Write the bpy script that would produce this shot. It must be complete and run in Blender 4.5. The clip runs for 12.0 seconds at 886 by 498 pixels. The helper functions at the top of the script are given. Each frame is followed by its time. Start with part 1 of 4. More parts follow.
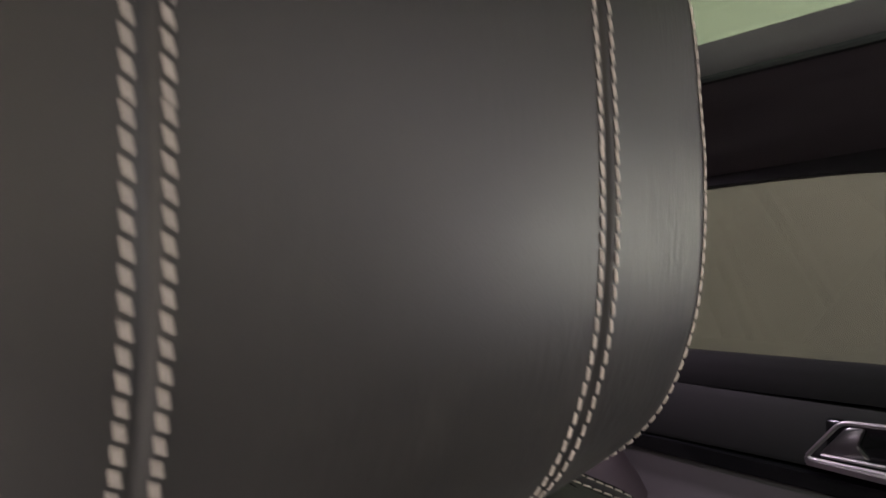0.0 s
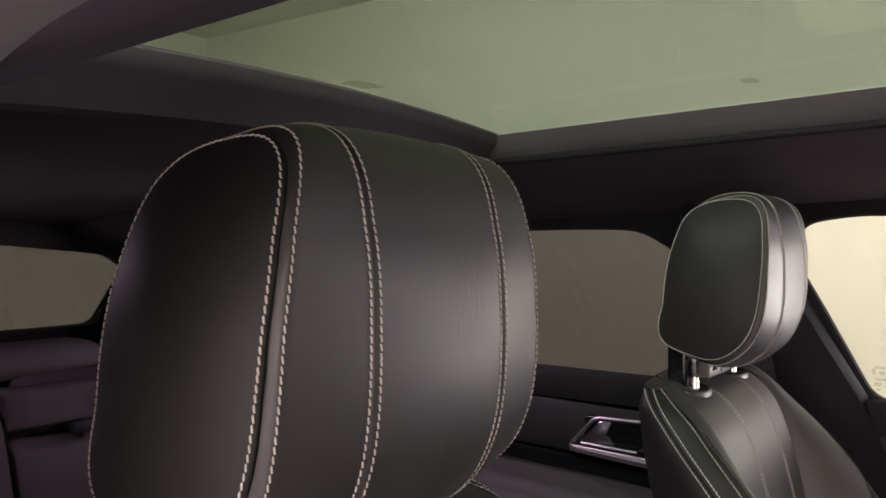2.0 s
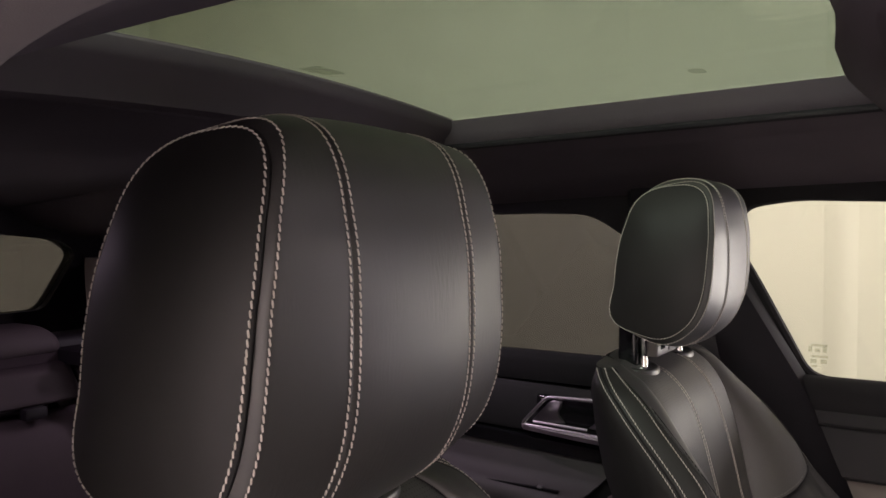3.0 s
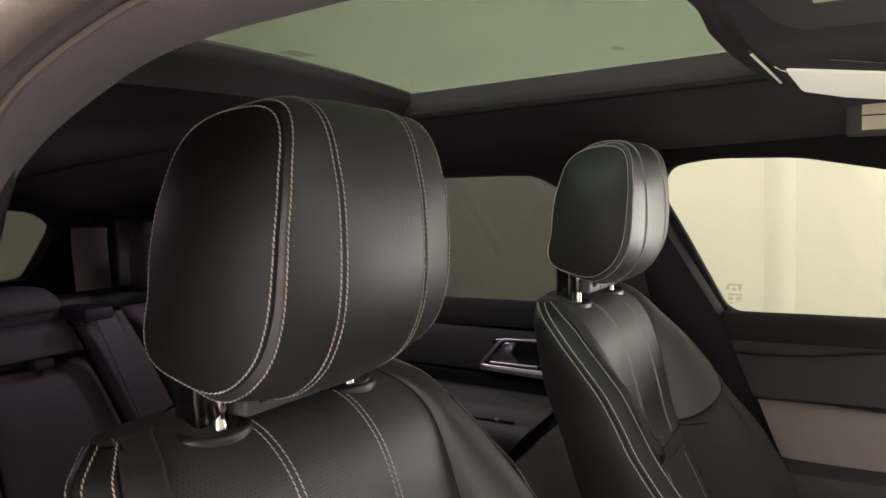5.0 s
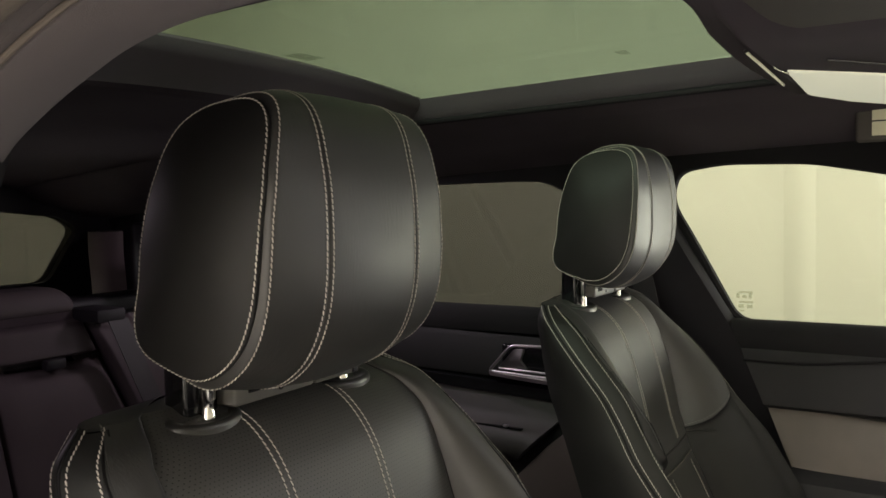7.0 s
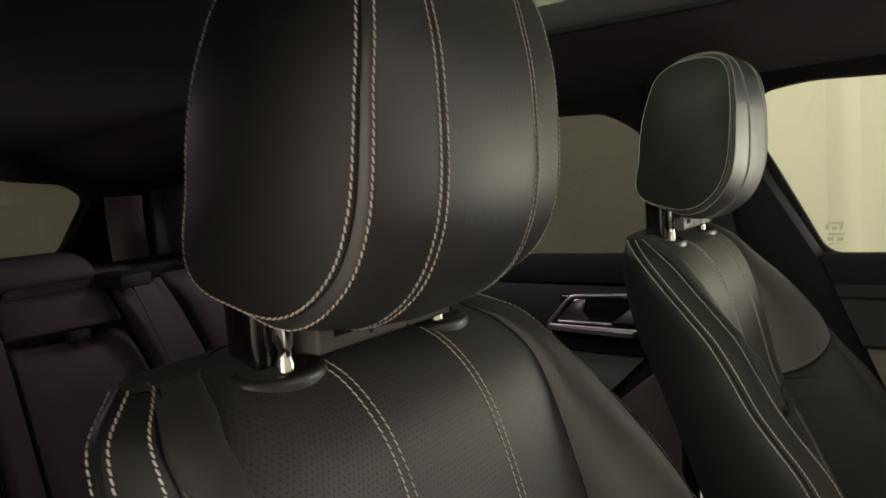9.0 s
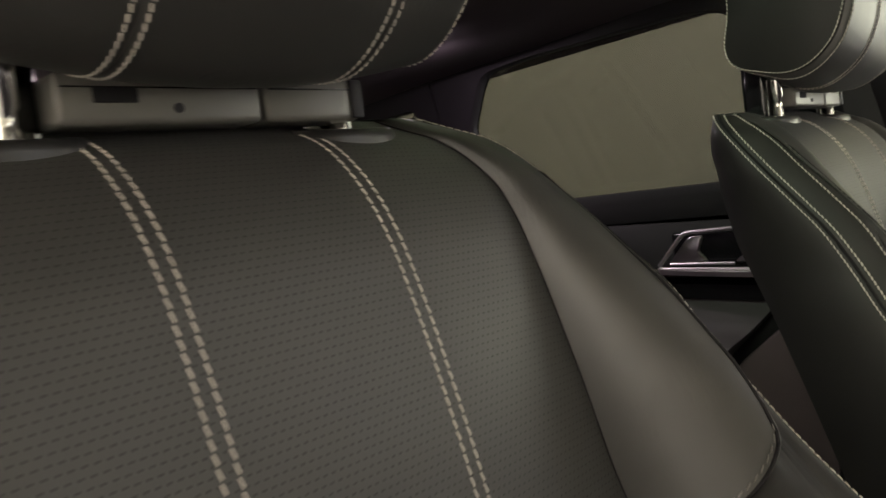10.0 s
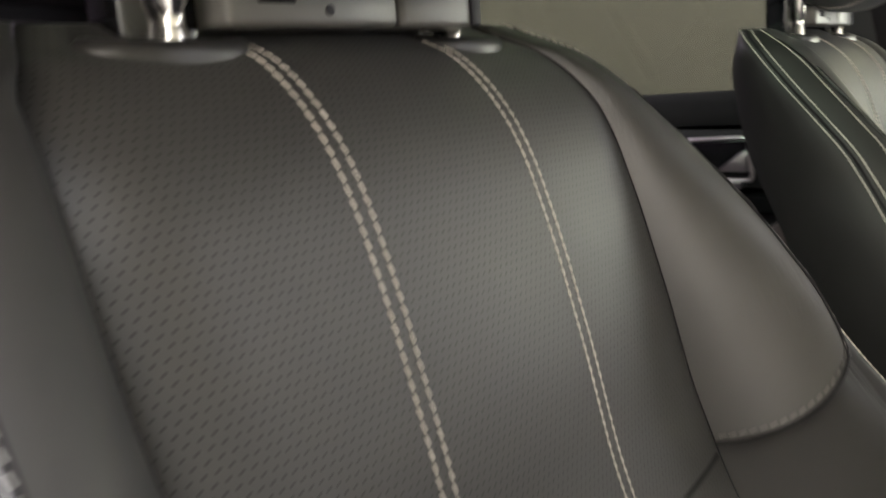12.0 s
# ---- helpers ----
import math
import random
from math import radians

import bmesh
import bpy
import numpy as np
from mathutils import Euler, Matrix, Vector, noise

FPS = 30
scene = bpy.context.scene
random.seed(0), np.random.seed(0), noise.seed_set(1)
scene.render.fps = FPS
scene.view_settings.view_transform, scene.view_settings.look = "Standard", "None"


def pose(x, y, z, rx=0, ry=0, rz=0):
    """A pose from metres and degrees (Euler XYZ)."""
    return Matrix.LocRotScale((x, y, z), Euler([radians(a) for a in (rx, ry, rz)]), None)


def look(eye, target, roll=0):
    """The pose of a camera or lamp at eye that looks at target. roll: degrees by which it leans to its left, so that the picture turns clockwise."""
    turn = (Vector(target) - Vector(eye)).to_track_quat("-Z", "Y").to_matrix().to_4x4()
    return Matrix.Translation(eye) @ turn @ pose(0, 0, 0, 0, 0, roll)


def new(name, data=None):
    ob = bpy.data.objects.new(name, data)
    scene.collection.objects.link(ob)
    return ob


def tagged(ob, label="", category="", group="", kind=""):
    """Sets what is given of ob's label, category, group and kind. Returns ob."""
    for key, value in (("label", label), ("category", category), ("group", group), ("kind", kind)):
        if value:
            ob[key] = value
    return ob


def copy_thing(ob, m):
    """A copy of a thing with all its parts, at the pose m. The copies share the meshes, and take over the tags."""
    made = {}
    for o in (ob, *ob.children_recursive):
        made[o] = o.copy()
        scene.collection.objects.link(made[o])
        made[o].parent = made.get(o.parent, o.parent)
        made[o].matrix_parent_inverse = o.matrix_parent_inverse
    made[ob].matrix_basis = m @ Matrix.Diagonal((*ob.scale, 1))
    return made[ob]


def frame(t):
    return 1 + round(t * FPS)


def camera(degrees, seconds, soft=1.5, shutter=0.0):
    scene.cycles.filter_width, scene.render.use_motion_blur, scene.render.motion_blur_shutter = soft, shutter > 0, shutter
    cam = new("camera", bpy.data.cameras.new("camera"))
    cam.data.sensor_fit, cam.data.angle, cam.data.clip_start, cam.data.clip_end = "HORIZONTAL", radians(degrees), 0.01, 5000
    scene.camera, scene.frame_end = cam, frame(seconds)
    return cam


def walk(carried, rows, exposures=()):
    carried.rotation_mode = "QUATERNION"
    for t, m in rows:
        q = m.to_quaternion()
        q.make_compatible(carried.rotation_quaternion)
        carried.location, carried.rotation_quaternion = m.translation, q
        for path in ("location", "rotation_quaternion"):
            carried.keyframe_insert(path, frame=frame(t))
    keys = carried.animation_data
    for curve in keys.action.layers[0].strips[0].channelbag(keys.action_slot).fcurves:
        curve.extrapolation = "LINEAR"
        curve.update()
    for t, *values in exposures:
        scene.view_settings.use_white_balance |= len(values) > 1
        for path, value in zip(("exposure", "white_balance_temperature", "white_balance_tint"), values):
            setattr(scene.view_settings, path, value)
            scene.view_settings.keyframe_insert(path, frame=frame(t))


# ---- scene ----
import functools

cam = camera(57.56, 12.0, 1.5, 0.35)
PATH = [
    (0, (0.2222, -0.4928, 1.3985), (-1.3315, 0.7665, 1.4175), -1.57),
    (0.5, (0.2650, -0.6011, 1.4495), (-1.2015, 0.7588, 1.4475), -0.90),
    (1, (0.2924, -0.6739, 1.4732), (-1.0451, 0.8121, 1.4184), 0.10),
    (1.5, (0.3265, -0.7155, 1.4715), (-0.9334, 0.8375, 1.4409), -0.16),
    (2, (0.3375, -0.7301, 1.4787), (-0.8362, 0.8892, 1.4600), 0.09),
    (2.5, (0.3415, -0.7337, 1.4832), (-0.7749, 0.9253, 1.4456), 0.25),
    (3, (0.3380, -0.7542, 1.4809), (-0.7283, 0.9367, 1.4199), -0.00),
    (5, (0.4340, -0.9022, 1.4639), (-0.5552, 0.8309, 1.3296), -1.35),
    (5.5, (0.4651, -0.9071, 1.4501), (-0.5360, 0.8206, 1.3369), -1.03),
    (6, (0.4722, -0.8951, 1.4476), (-0.5451, 0.8237, 1.3435), -0.78),
    (6.5, (0.4730, -0.8943, 1.4506), (-0.5628, 0.8139, 1.3543), -0.64),
    (8.5, (0.3374, -0.8657, 1.4245), (-0.6851, 0.8444, 1.2513), -2.35),
    (9, (0.3168, -0.8079, 1.3989), (-0.7453, 0.8773, 1.2198), -3.64),
    (9.5, (0.3236, -0.7186, 1.3304), (-0.8751, 0.8752, 1.1794), -5.93),
    (10, (0.3181, -0.5864, 1.2537), (-1.0587, 0.8592, 1.1323), -7.42),
    (10.5, (0.3180, -0.4627, 1.2704), (-1.2026, 0.8337, 1.1868), -9.88),
    (11, (0.2828, -0.4163, 1.3105), (-1.2827, 0.8249, 1.2181), -9.90),
    (11.5, (0.3058, -0.5074, 1.2933), (-1.2706, 0.7147, 1.1458), -8.85),
    (12, (0.2544, -0.6466, 1.2738), (-0.9959, 0.8616, 0.8711), -4.56),
]
walk(cam, [(t, look(eye, target, roll)) for t, eye, target, roll in PATH], [(0, 1.1, 6100, 20), (0.5, 1.3, 6100, 24), (1, 1.2, 6150, 25), (1.5, 1.1, 6150, 27), (2, 0.95, 6150, 30), (3, 0.72, 6200, 30), (5, 0.8, 6220, 22), (5.5, 0.77, 6290, 12), (6.5, 0.68, 6320, 11), (8.5, 0.42, 6500, 11), (9, 0.35, 6560, 12), (10, 0.83, 6500, 10), (11, 0.95, 6180, 11), (11.5, 1.2, 6150, 11), (12, 1.40, 6100, 12)])

# ---- light ----
world = bpy.data.worlds.new("world")
scene.world = world
world.use_nodes = True
world.node_tree.nodes["Background"].inputs[0].default_value = (0.82, 0.62, 0.80, 1)
world.node_tree.nodes["Background"].inputs[1].default_value = 0.026


def area_lamp(name, at, size_x, size_y, watts, colour, target):
    data = bpy.data.lights.new(name, "AREA")
    data.shape, data.size, data.size_y, data.energy, data.color = "RECTANGLE", size_x, size_y, watts, colour
    ob = new(name, data)
    ob.matrix_world = look(at, target)
    return ob


GARAGE_LIGHT = (1.0, 0.962, 0.93)
# unseen fill standing in for the bright far wall's light
area_lamp("wall_lamp", (1.9, 3.2, 1.15), 1.8, 1.3, 64, GARAGE_LIGHT, (0.05, -0.38, 1.42))
# unseen fill added ahead of the cabin for the seat fronts
area_lamp("ceiling_panel_lamp", (3.0, 1.2, 2.9), 2.2, 2.2, 17, GARAGE_LIGHT, (0.0, -0.2, 1.3))
# unseen fills aimed at near floor, far wall and near wall for bounce
area_lamp("ceiling_strip_lamp", (0.15, -1.4, 2.9), 2.4, 0.6, 90, GARAGE_LIGHT, (0.15, -1.35, 0.0))
area_lamp("ceiling_strip_lamp", (-0.8, 1.7, 2.95), 5.0, 0.5, 30, GARAGE_LIGHT, (-0.8, 3.4, 1.2))
area_lamp("ceiling_strip_lamp", (0.2, -3.1, 2.7), 3.0, 0.6, 182, (1.0, 0.91, 0.915), (0.2, -4.4, 2.1))
for side in (1, -1):
    dome = area_lamp("dome_lamp_light", (-0.684, side * 0.476, 1.544), 0.05, 0.03, 0.6, (1.0, 0.80, 0.90), (-0.72, side * 0.42, 0.5))


# ---- materials ----
def shader(name):
    m = bpy.data.materials.new(name)
    m.use_nodes = True
    return m, m.node_tree.nodes, m.node_tree.links, m.node_tree.nodes["Principled BSDF"]


def surface(name, dark, light, rough, grain=900.0, bump=0.15, patch=14.0, rough_var=0.08, metallic=0.0, voronoi=False, specular=0.5, depth=0.0006, wrinkle=0.0):
    """A material whose colour wanders between two tones at a coarse scale, with a fine relief at another."""
    m, nodes, links, b = shader(name)
    where = nodes.new("ShaderNodeTexCoord")
    coarse = nodes.new("ShaderNodeTexNoise")
    coarse.inputs["Scale"].default_value, coarse.inputs["Detail"].default_value = patch, 5
    ramp = nodes.new("ShaderNodeMixRGB")
    ramp.inputs[1].default_value, ramp.inputs[2].default_value = (*dark, 1), (*light, 1)
    links.new(where.outputs["Object"], coarse.inputs["Vector"])
    links.new(coarse.outputs["Fac"], ramp.inputs[0])
    links.new(ramp.outputs[0], b.inputs["Base Color"])
    span = nodes.new("ShaderNodeMapRange")
    span.inputs[3].default_value, span.inputs[4].default_value = rough - rough_var, rough + rough_var
    links.new(coarse.outputs["Fac"], span.inputs[0])
    links.new(span.outputs[0], b.inputs["Roughness"])
    b.inputs["Metallic"].default_value = metallic
    b.inputs["Specular IOR Level"].default_value = specular
    if bump:
        fine = nodes.new("ShaderNodeTexVoronoi" if voronoi else "ShaderNodeTexNoise")
        fine.inputs["Scale"].default_value = grain
        links.new(where.outputs["Object"], fine.inputs["Vector"])
        relief = nodes.new("ShaderNodeBump")
        relief.inputs["Strength"].default_value, relief.inputs["Distance"].default_value = bump, depth
        links.new(fine.outputs["Distance" if voronoi else "Fac"], relief.inputs["Height"])
        links.new(relief.outputs[0], b.inputs["Normal"])
        if wrinkle:
            # short creases running up the hide, here and there
            stretch = nodes.new("ShaderNodeMapping")
            stretch.inputs["Scale"].default_value = (1.1, 2.4, 0.5)
            links.new(where.outputs["Object"], stretch.inputs[0])
            crease = nodes.new("ShaderNodeTexNoise")
            crease.inputs["Scale"].default_value, crease.inputs["Detail"].default_value = 190, 4
            links.new(stretch.outputs[0], crease.inputs["Vector"])
            amount = nodes.new("ShaderNodeMapRange")
            amount.inputs[1].default_value, amount.inputs[2].default_value = 0.44, 0.62
            amount.inputs[3].default_value, amount.inputs[4].default_value = 0.0, wrinkle
            links.new(coarse.outputs["Fac"], amount.inputs[0])
            fold = nodes.new("ShaderNodeBump")
            fold.inputs["Distance"].default_value = 0.002
            links.new(amount.outputs[0], fold.inputs["Strength"])
            links.new(crease.outputs["Fac"], fold.inputs["Height"])
            links.new(relief.outputs[0], fold.inputs["Normal"])
            links.new(fold.outputs[0], b.inputs["Normal"])
    return m


def perforated(name, dark, light, rough):
    """Leather with rows of punched holes, laid out in metres on the panel's own map."""
    m = surface(name, dark, light, rough, 1700, 0.06, 14, 0.05, voronoi=True, specular=0.55)
    nodes, links = m.node_tree.nodes, m.node_tree.links
    b = nodes["Principled BSDF"]
    uv = nodes.new("ShaderNodeUVMap")
    split = nodes.new("ShaderNodeSeparateXYZ")
    links.new(uv.outputs[0], split.inputs[0])

    def op(kind, a, c=None):
        n = nodes.new("ShaderNodeMath")
        n.operation = kind
        for i, v in enumerate((a, c)):
            if v is None:
                continue
            if isinstance(v, (int, float)):
                n.inputs[i].default_value = v
            else:
                links.new(v, n.inputs[i])
        return n.outputs[0]

    pitch = 0.0039
    row = op("DIVIDE", split.outputs[1], pitch)
    odd = op("MULTIPLY", op("MODULO", op("FLOOR", row), 2.0), 0.5)
    col = op("ADD", op("DIVIDE", split.outputs[0], pitch), odd)
    du = op("SUBTRACT", op("FRACT", col), 0.5)
    dv = op("SUBTRACT", op("FRACT", row), 0.5)
    far = op("SQRT", op("ADD", op("MULTIPLY", du, du), op("MULTIPLY", dv, dv)))
    hole = nodes.new("ShaderNodeMapRange")
    hole.inputs[1].default_value, hole.inputs[2].default_value = 0.12, 0.18
    links.new(far, hole.inputs[0])
    tone = b.inputs["Base Color"].links[0].from_socket
    mix = nodes.new("ShaderNodeMixRGB")
    mix.inputs[1].default_value = (0.011, 0.0105, 0.010, 1)
    links.new(hole.outputs[0], mix.inputs[0])
    links.new(tone, mix.inputs[2])
    links.new(mix.outputs[0], b.inputs["Base Color"])
    sheen = nodes.new("ShaderNodeMapRange")
    sheen.inputs[3].default_value, sheen.inputs[4].default_value = 0.30, 0.58
    links.new(hole.outputs[0], sheen.inputs[0])
    links.new(sheen.outputs[0], b.inputs["Specular IOR Level"])
    grain = b.inputs["Normal"].links[0].from_node
    pit = nodes.new("ShaderNodeBump")
    pit.inputs["Strength"].default_value, pit.inputs["Distance"].default_value = 0.35, 0.0006
    links.new(hole.outputs[0], pit.inputs["Height"])
    links.new(grain.outputs[0], pit.inputs["Normal"])
    links.new(pit.outputs[0], b.inputs["Normal"])
    return m


def pane_material(name, tint, gloss=0.06):
    m, nodes, links, b = shader(name)
    nodes.remove(b)
    clear = nodes.new("ShaderNodeBsdfTransparent")
    clear.inputs[0].default_value = (*tint, 1)
    shine = nodes.new("ShaderNodeBsdfGlossy")
    shine.inputs["Roughness"].default_value = 0.02
    mix = nodes.new("ShaderNodeMixShader")
    mix.inputs[0].default_value = gloss
    links.new(clear.outputs[0], mix.inputs[1])
    links.new(shine.outputs[0], mix.inputs[2])
    links.new(mix.outputs[0], nodes["Material Output"].inputs[0])
    return m


def glowing(name, colour, strength):
    m, nodes, links, b = shader(name)
    b.inputs["Base Color"].default_value = (*colour, 1)
    b.inputs["Emission Color"].default_value = (*colour, 1)
    b.inputs["Emission Strength"].default_value = strength
    return m


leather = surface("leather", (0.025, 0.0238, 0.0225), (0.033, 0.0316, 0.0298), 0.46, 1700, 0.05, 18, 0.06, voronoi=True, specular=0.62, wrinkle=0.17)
# shaded copy of leather: flank and lower bolster shade put into its tone
leather_shaded = surface("leather_shaded", (0.0145, 0.0137, 0.0132), (0.0205, 0.0193, 0.0186), 0.52, 1700, 0.045, 18, 0.06, voronoi=True, specular=0.28)
leather_holes = perforated("leather_holes", (0.036, 0.0346, 0.033), (0.0455, 0.044, 0.0418), 0.49)
thread = surface("thread", (0.49, 0.445, 0.395), (0.62, 0.57, 0.51), 0.75, 2500, 0.5, 300, 0.05)
soft_trim = surface("soft_trim", (0.013, 0.012, 0.013), (0.021, 0.0195, 0.021), 0.72, 700, 0.3, 8, 0.06, voronoi=True, specular=0.3)
hard_trim = surface("hard_trim", (0.012, 0.0105, 0.013), (0.020, 0.018, 0.021), 0.62, 900, 0.15, 10, specular=0.28)
bezel_plastic = surface("bezel_plastic", (0.016, 0.015, 0.015), (0.024, 0.023, 0.022), 0.36, 900, 0.08, 20, specular=0.5)
gloss_black = surface("gloss_black", (0.006, 0.006, 0.007), (0.009, 0.009, 0.010), 0.14, 0, 0, 10, 0.03)
grey_plastic = surface("grey_plastic", (0.088, 0.084, 0.076), (0.120, 0.115, 0.105), 0.42, 700, 0.1, 30)
headliner_cloth = surface("headliner_cloth", (0.072, 0.060, 0.070), (0.098, 0.083, 0.095), 0.9, 1500, 0.4, 6, 0.03, specular=0.2)
rail_cloth = surface("rail_cloth", (0.115, 0.100, 0.100), (0.148, 0.129, 0.129), 0.85, 1500, 0.4, 9, 0.03, specular=0.25)
beige_insert = surface("beige_insert", (0.070, 0.057, 0.048), (0.100, 0.083, 0.070), 0.6, 800, 0.3, 20, voronoi=True)
rear_leather = surface("rear_leather", (0.053, 0.0425, 0.046), (0.073, 0.0585, 0.063), 0.58, 1100, 0.2, 12, voronoi=True, specular=0.14)
belt_matte = surface("belt_matte", (0.010, 0.009, 0.010), (0.016, 0.015, 0.016), 0.85, 900, 0.2, 10, specular=0.15)
door_mauve = surface("door_mauve", (0.034, 0.0285, 0.030), (0.052, 0.044, 0.046), 0.6, 800, 0.3, 20, voronoi=True)
# door mauve raised for the light on the pocket and corner trim
lit_mauve = surface("lit_mauve", (0.095, 0.068, 0.073), (0.128, 0.093, 0.099), 0.6, 800, 0.3, 20, voronoi=True)
belt_web = surface("belt_web", (0.020, 0.018, 0.020), (0.034, 0.030, 0.033), 0.6, 1400, 0.6, 60)
chrome = surface("chrome", (0.78, 0.76, 0.74), (0.88, 0.86, 0.84), 0.14, 0, 0, 60, 0.05, metallic=1.0)
satin_chrome = surface("satin_chrome", (0.62, 0.58, 0.60), (0.74, 0.70, 0.72), 0.36, 0, 0, 40, 0.06, metallic=1.0)
dark_chrome = surface("dark_chrome", (0.30, 0.28, 0.29), (0.38, 0.36, 0.37), 0.34, 0, 0, 40, 0.06, metallic=1.0)
visor_cloth = surface("visor_cloth", (0.085, 0.078, 0.070), (0.11, 0.10, 0.09), 0.85, 1500, 0.4, 9, 0.03, specular=0.25)
lens_white = glowing("lens_white", (0.80, 0.78, 0.58), 0.34)
seal_rubber = surface("seal_rubber", (0.11, 0.09, 0.073), (0.16, 0.132, 0.108), 0.7, 500, 0.3, 30)
carpet = surface("carpet", (0.012, 0.011, 0.012), (0.022, 0.020, 0.022), 0.95, 700, 0.8, 20, 0.02)
wall_paint = surface("wall_paint", (0.68, 0.67, 0.57), (0.75, 0.74, 0.63), 0.8, 60, 0.1, 1.1, 0.05)
wall_panel = surface("wall_panel", (0.668, 0.658, 0.56), (0.738, 0.728, 0.62), 0.7, 60, 0.1, 1.5, 0.05)
concrete = surface("concrete", (0.34, 0.325, 0.31), (0.46, 0.445, 0.42), 0.6, 40, 0.3, 1.3, 0.1)
glass_front = pane_material("glass_front", (0.93, 0.95, 0.86), 0.05)
glass_tint = pane_material("glass_tint", (0.33, 0.33, 0.31), 0.03)
glass_roof = pane_material("glass_roof", (0.48, 0.545, 0.47), 0.05)
lamp_lens = glowing("lamp_lens", (1.0, 0.88, 0.95), 30.0)
etch = pane_material("etch", (0.90, 0.91, 0.87), 0.02)
label_paper = surface("label_paper", (0.74, 0.71, 0.50), (0.82, 0.79, 0.58), 0.6, 0, 0, 60)


# ---- mesh helpers ----
def part(name, bm, material, parent=None, label="", flat=False, kind=""):
    bmesh.ops.recalc_face_normals(bm, faces=bm.faces)
    me = bpy.data.meshes.new(name)
    bm.to_mesh(me)
    bm.free()
    if not flat:
        for p in me.polygons:
            p.use_smooth = True
        me.set_sharp_from_angle(angle=radians(42))
    me.materials.append(material)
    ob = new(name, me)
    ob.parent = parent
    return tagged(ob, label, kind=kind)


def thing(name, label, category, at=(0, 0, 0), group="", kind=""):
    ob = new(name)
    ob.empty_display_size = 0.05
    ob.location = at
    return tagged(ob, label, category, group, kind)


def loft(bm, rings, closed=True, caps=False):
    vs = [[bm.verts.new(p) for p in r] for r in rings]
    for a, b in zip(vs, vs[1:]):
        n = len(a)
        for i in range(n if closed else n - 1):
            j = (i + 1) % n
            bm.faces.new((a[i], a[j], b[j], b[i]))
    if caps:
        bm.faces.new(vs[0])
        bm.faces.new(list(reversed(vs[-1])))
    return vs


def block(lo, hi, bevel=0.004, segments=2, turn=None):
    """A bevelled box between two corners."""
    bm = bmesh.new()
    mid, size = [(a + b) / 2 for a, b in zip(lo, hi)], [b - a for a, b in zip(lo, hi)]
    bmesh.ops.create_cube(bm, size=1, matrix=Matrix.Translation(mid) @ (turn or Matrix()) @ Matrix.Diagonal((*size, 1)))
    if bevel:
        bmesh.ops.bevel(bm, geom=bm.edges[:], offset=min(bevel, min(size) * 0.45), segments=segments, profile=0.5, affect="EDGES")
    return bm


def tube(points, radius, sides=10, squash=1.0):
    """A tube along a line of points, with closed ends."""
    bm = bmesh.new()
    pts = [Vector(p) for p in points]
    rings = []
    up = Vector((0.13, 0.2, 1)).normalized()
    for i, p in enumerate(pts):
        along = (pts[min(i + 1, len(pts) - 1)] - pts[max(i - 1, 0)]).normalized()
        a = along.cross(up).normalized()
        b = a.cross(along).normalized()
        rings.append([p + radius * (math.cos(k * 2 * math.pi / sides) * a + squash * math.sin(k * 2 * math.pi / sides) * b) for k in range(sides)])
    loft(bm, rings, True, True)
    return bm


def soft_corners(corners, radius, steps=5):
    """A closed outline whose corners are arcs of about the given radius."""
    pts, out = [Vector(c) for c in corners], []
    n = len(pts)
    for i, p in enumerate(pts):
        a, b = pts[i - 1], pts[(i + 1) % n]
        ra = min(radius, (a - p).length * 0.45)
        rb = min(radius, (b - p).length * 0.45)
        p0, p1 = p + (a - p).normalized() * ra, p + (b - p).normalized() * rb
        for k in range(steps + 1):
            t = k / steps
            out.append((1 - t) ** 2 * p0 + 2 * t * (1 - t) * p + t * t * p1)
    return out


def stitch_row(bm, points, normals, pitch=0.0042, length=0.0037, width=0.00054, lift=0.0004, slant=0.22):
    """A row of thread stitches laid along a line on a surface; each is a small raised bead."""
    pts = [Vector(p) for p in points]
    dist = [0.0]
    for a, b in zip(pts, pts[1:]):
        dist.append(dist[-1] + (b - a).length)
    total, s, k = dist[-1], pitch / 2, 0
    while s < total:
        while k < len(dist) - 2 and dist[k + 1] < s:
            k += 1
        f = (s - dist[k]) / max(dist[k + 1] - dist[k], 1e-9)
        p, n = pts[k].lerp(pts[k + 1], f), Vector(normals[k]).lerp(Vector(normals[k + 1]), f).normalized()
        along = (pts[k + 1] - pts[k]).normalized()
        across = n.cross(along).normalized()
        along = (along + slant * across).normalized()
        across = n.cross(along).normalized()
        rings = []
        for u, r in ((-1, 0.35), (-0.75, 0.9), (0, 1.0), (0.75, 0.9), (1, 0.35)):
            c = p + along * (u * length / 2) + n * (lift * (1 if abs(u) < 0.9 else -0.2))
            rings.append([c + width * r * (math.cos(q) * across + 0.8 * math.sin(q) * n) for q in (0.3, 1.35, 2.4, 3.45, 4.5, 5.55)])
        loft(bm, rings, True, True)
        s += pitch
    return bm


# ---- headrest ----
# the side view as distances from the middle, every 22.5 degrees from the front over the top, and how far the cushion
# swells past its end panels at the seams and at the double stitching
HEAD_X, HEAD_Z, HEAD_V, HEAD_EDGE, HEAD_PAIR = 0.0305, 1.4233, 0.1138, 0.1070, 0.0557
HEAD_SIDE = (0.0518, 0.0573, 0.0741, 0.1044, 0.1036, 0.0973, 0.0761, 0.0655, 0.0638, 0.0713, 0.0967, 0.0937, 0.0910, 0.0782, 0.0630, 0.0539)
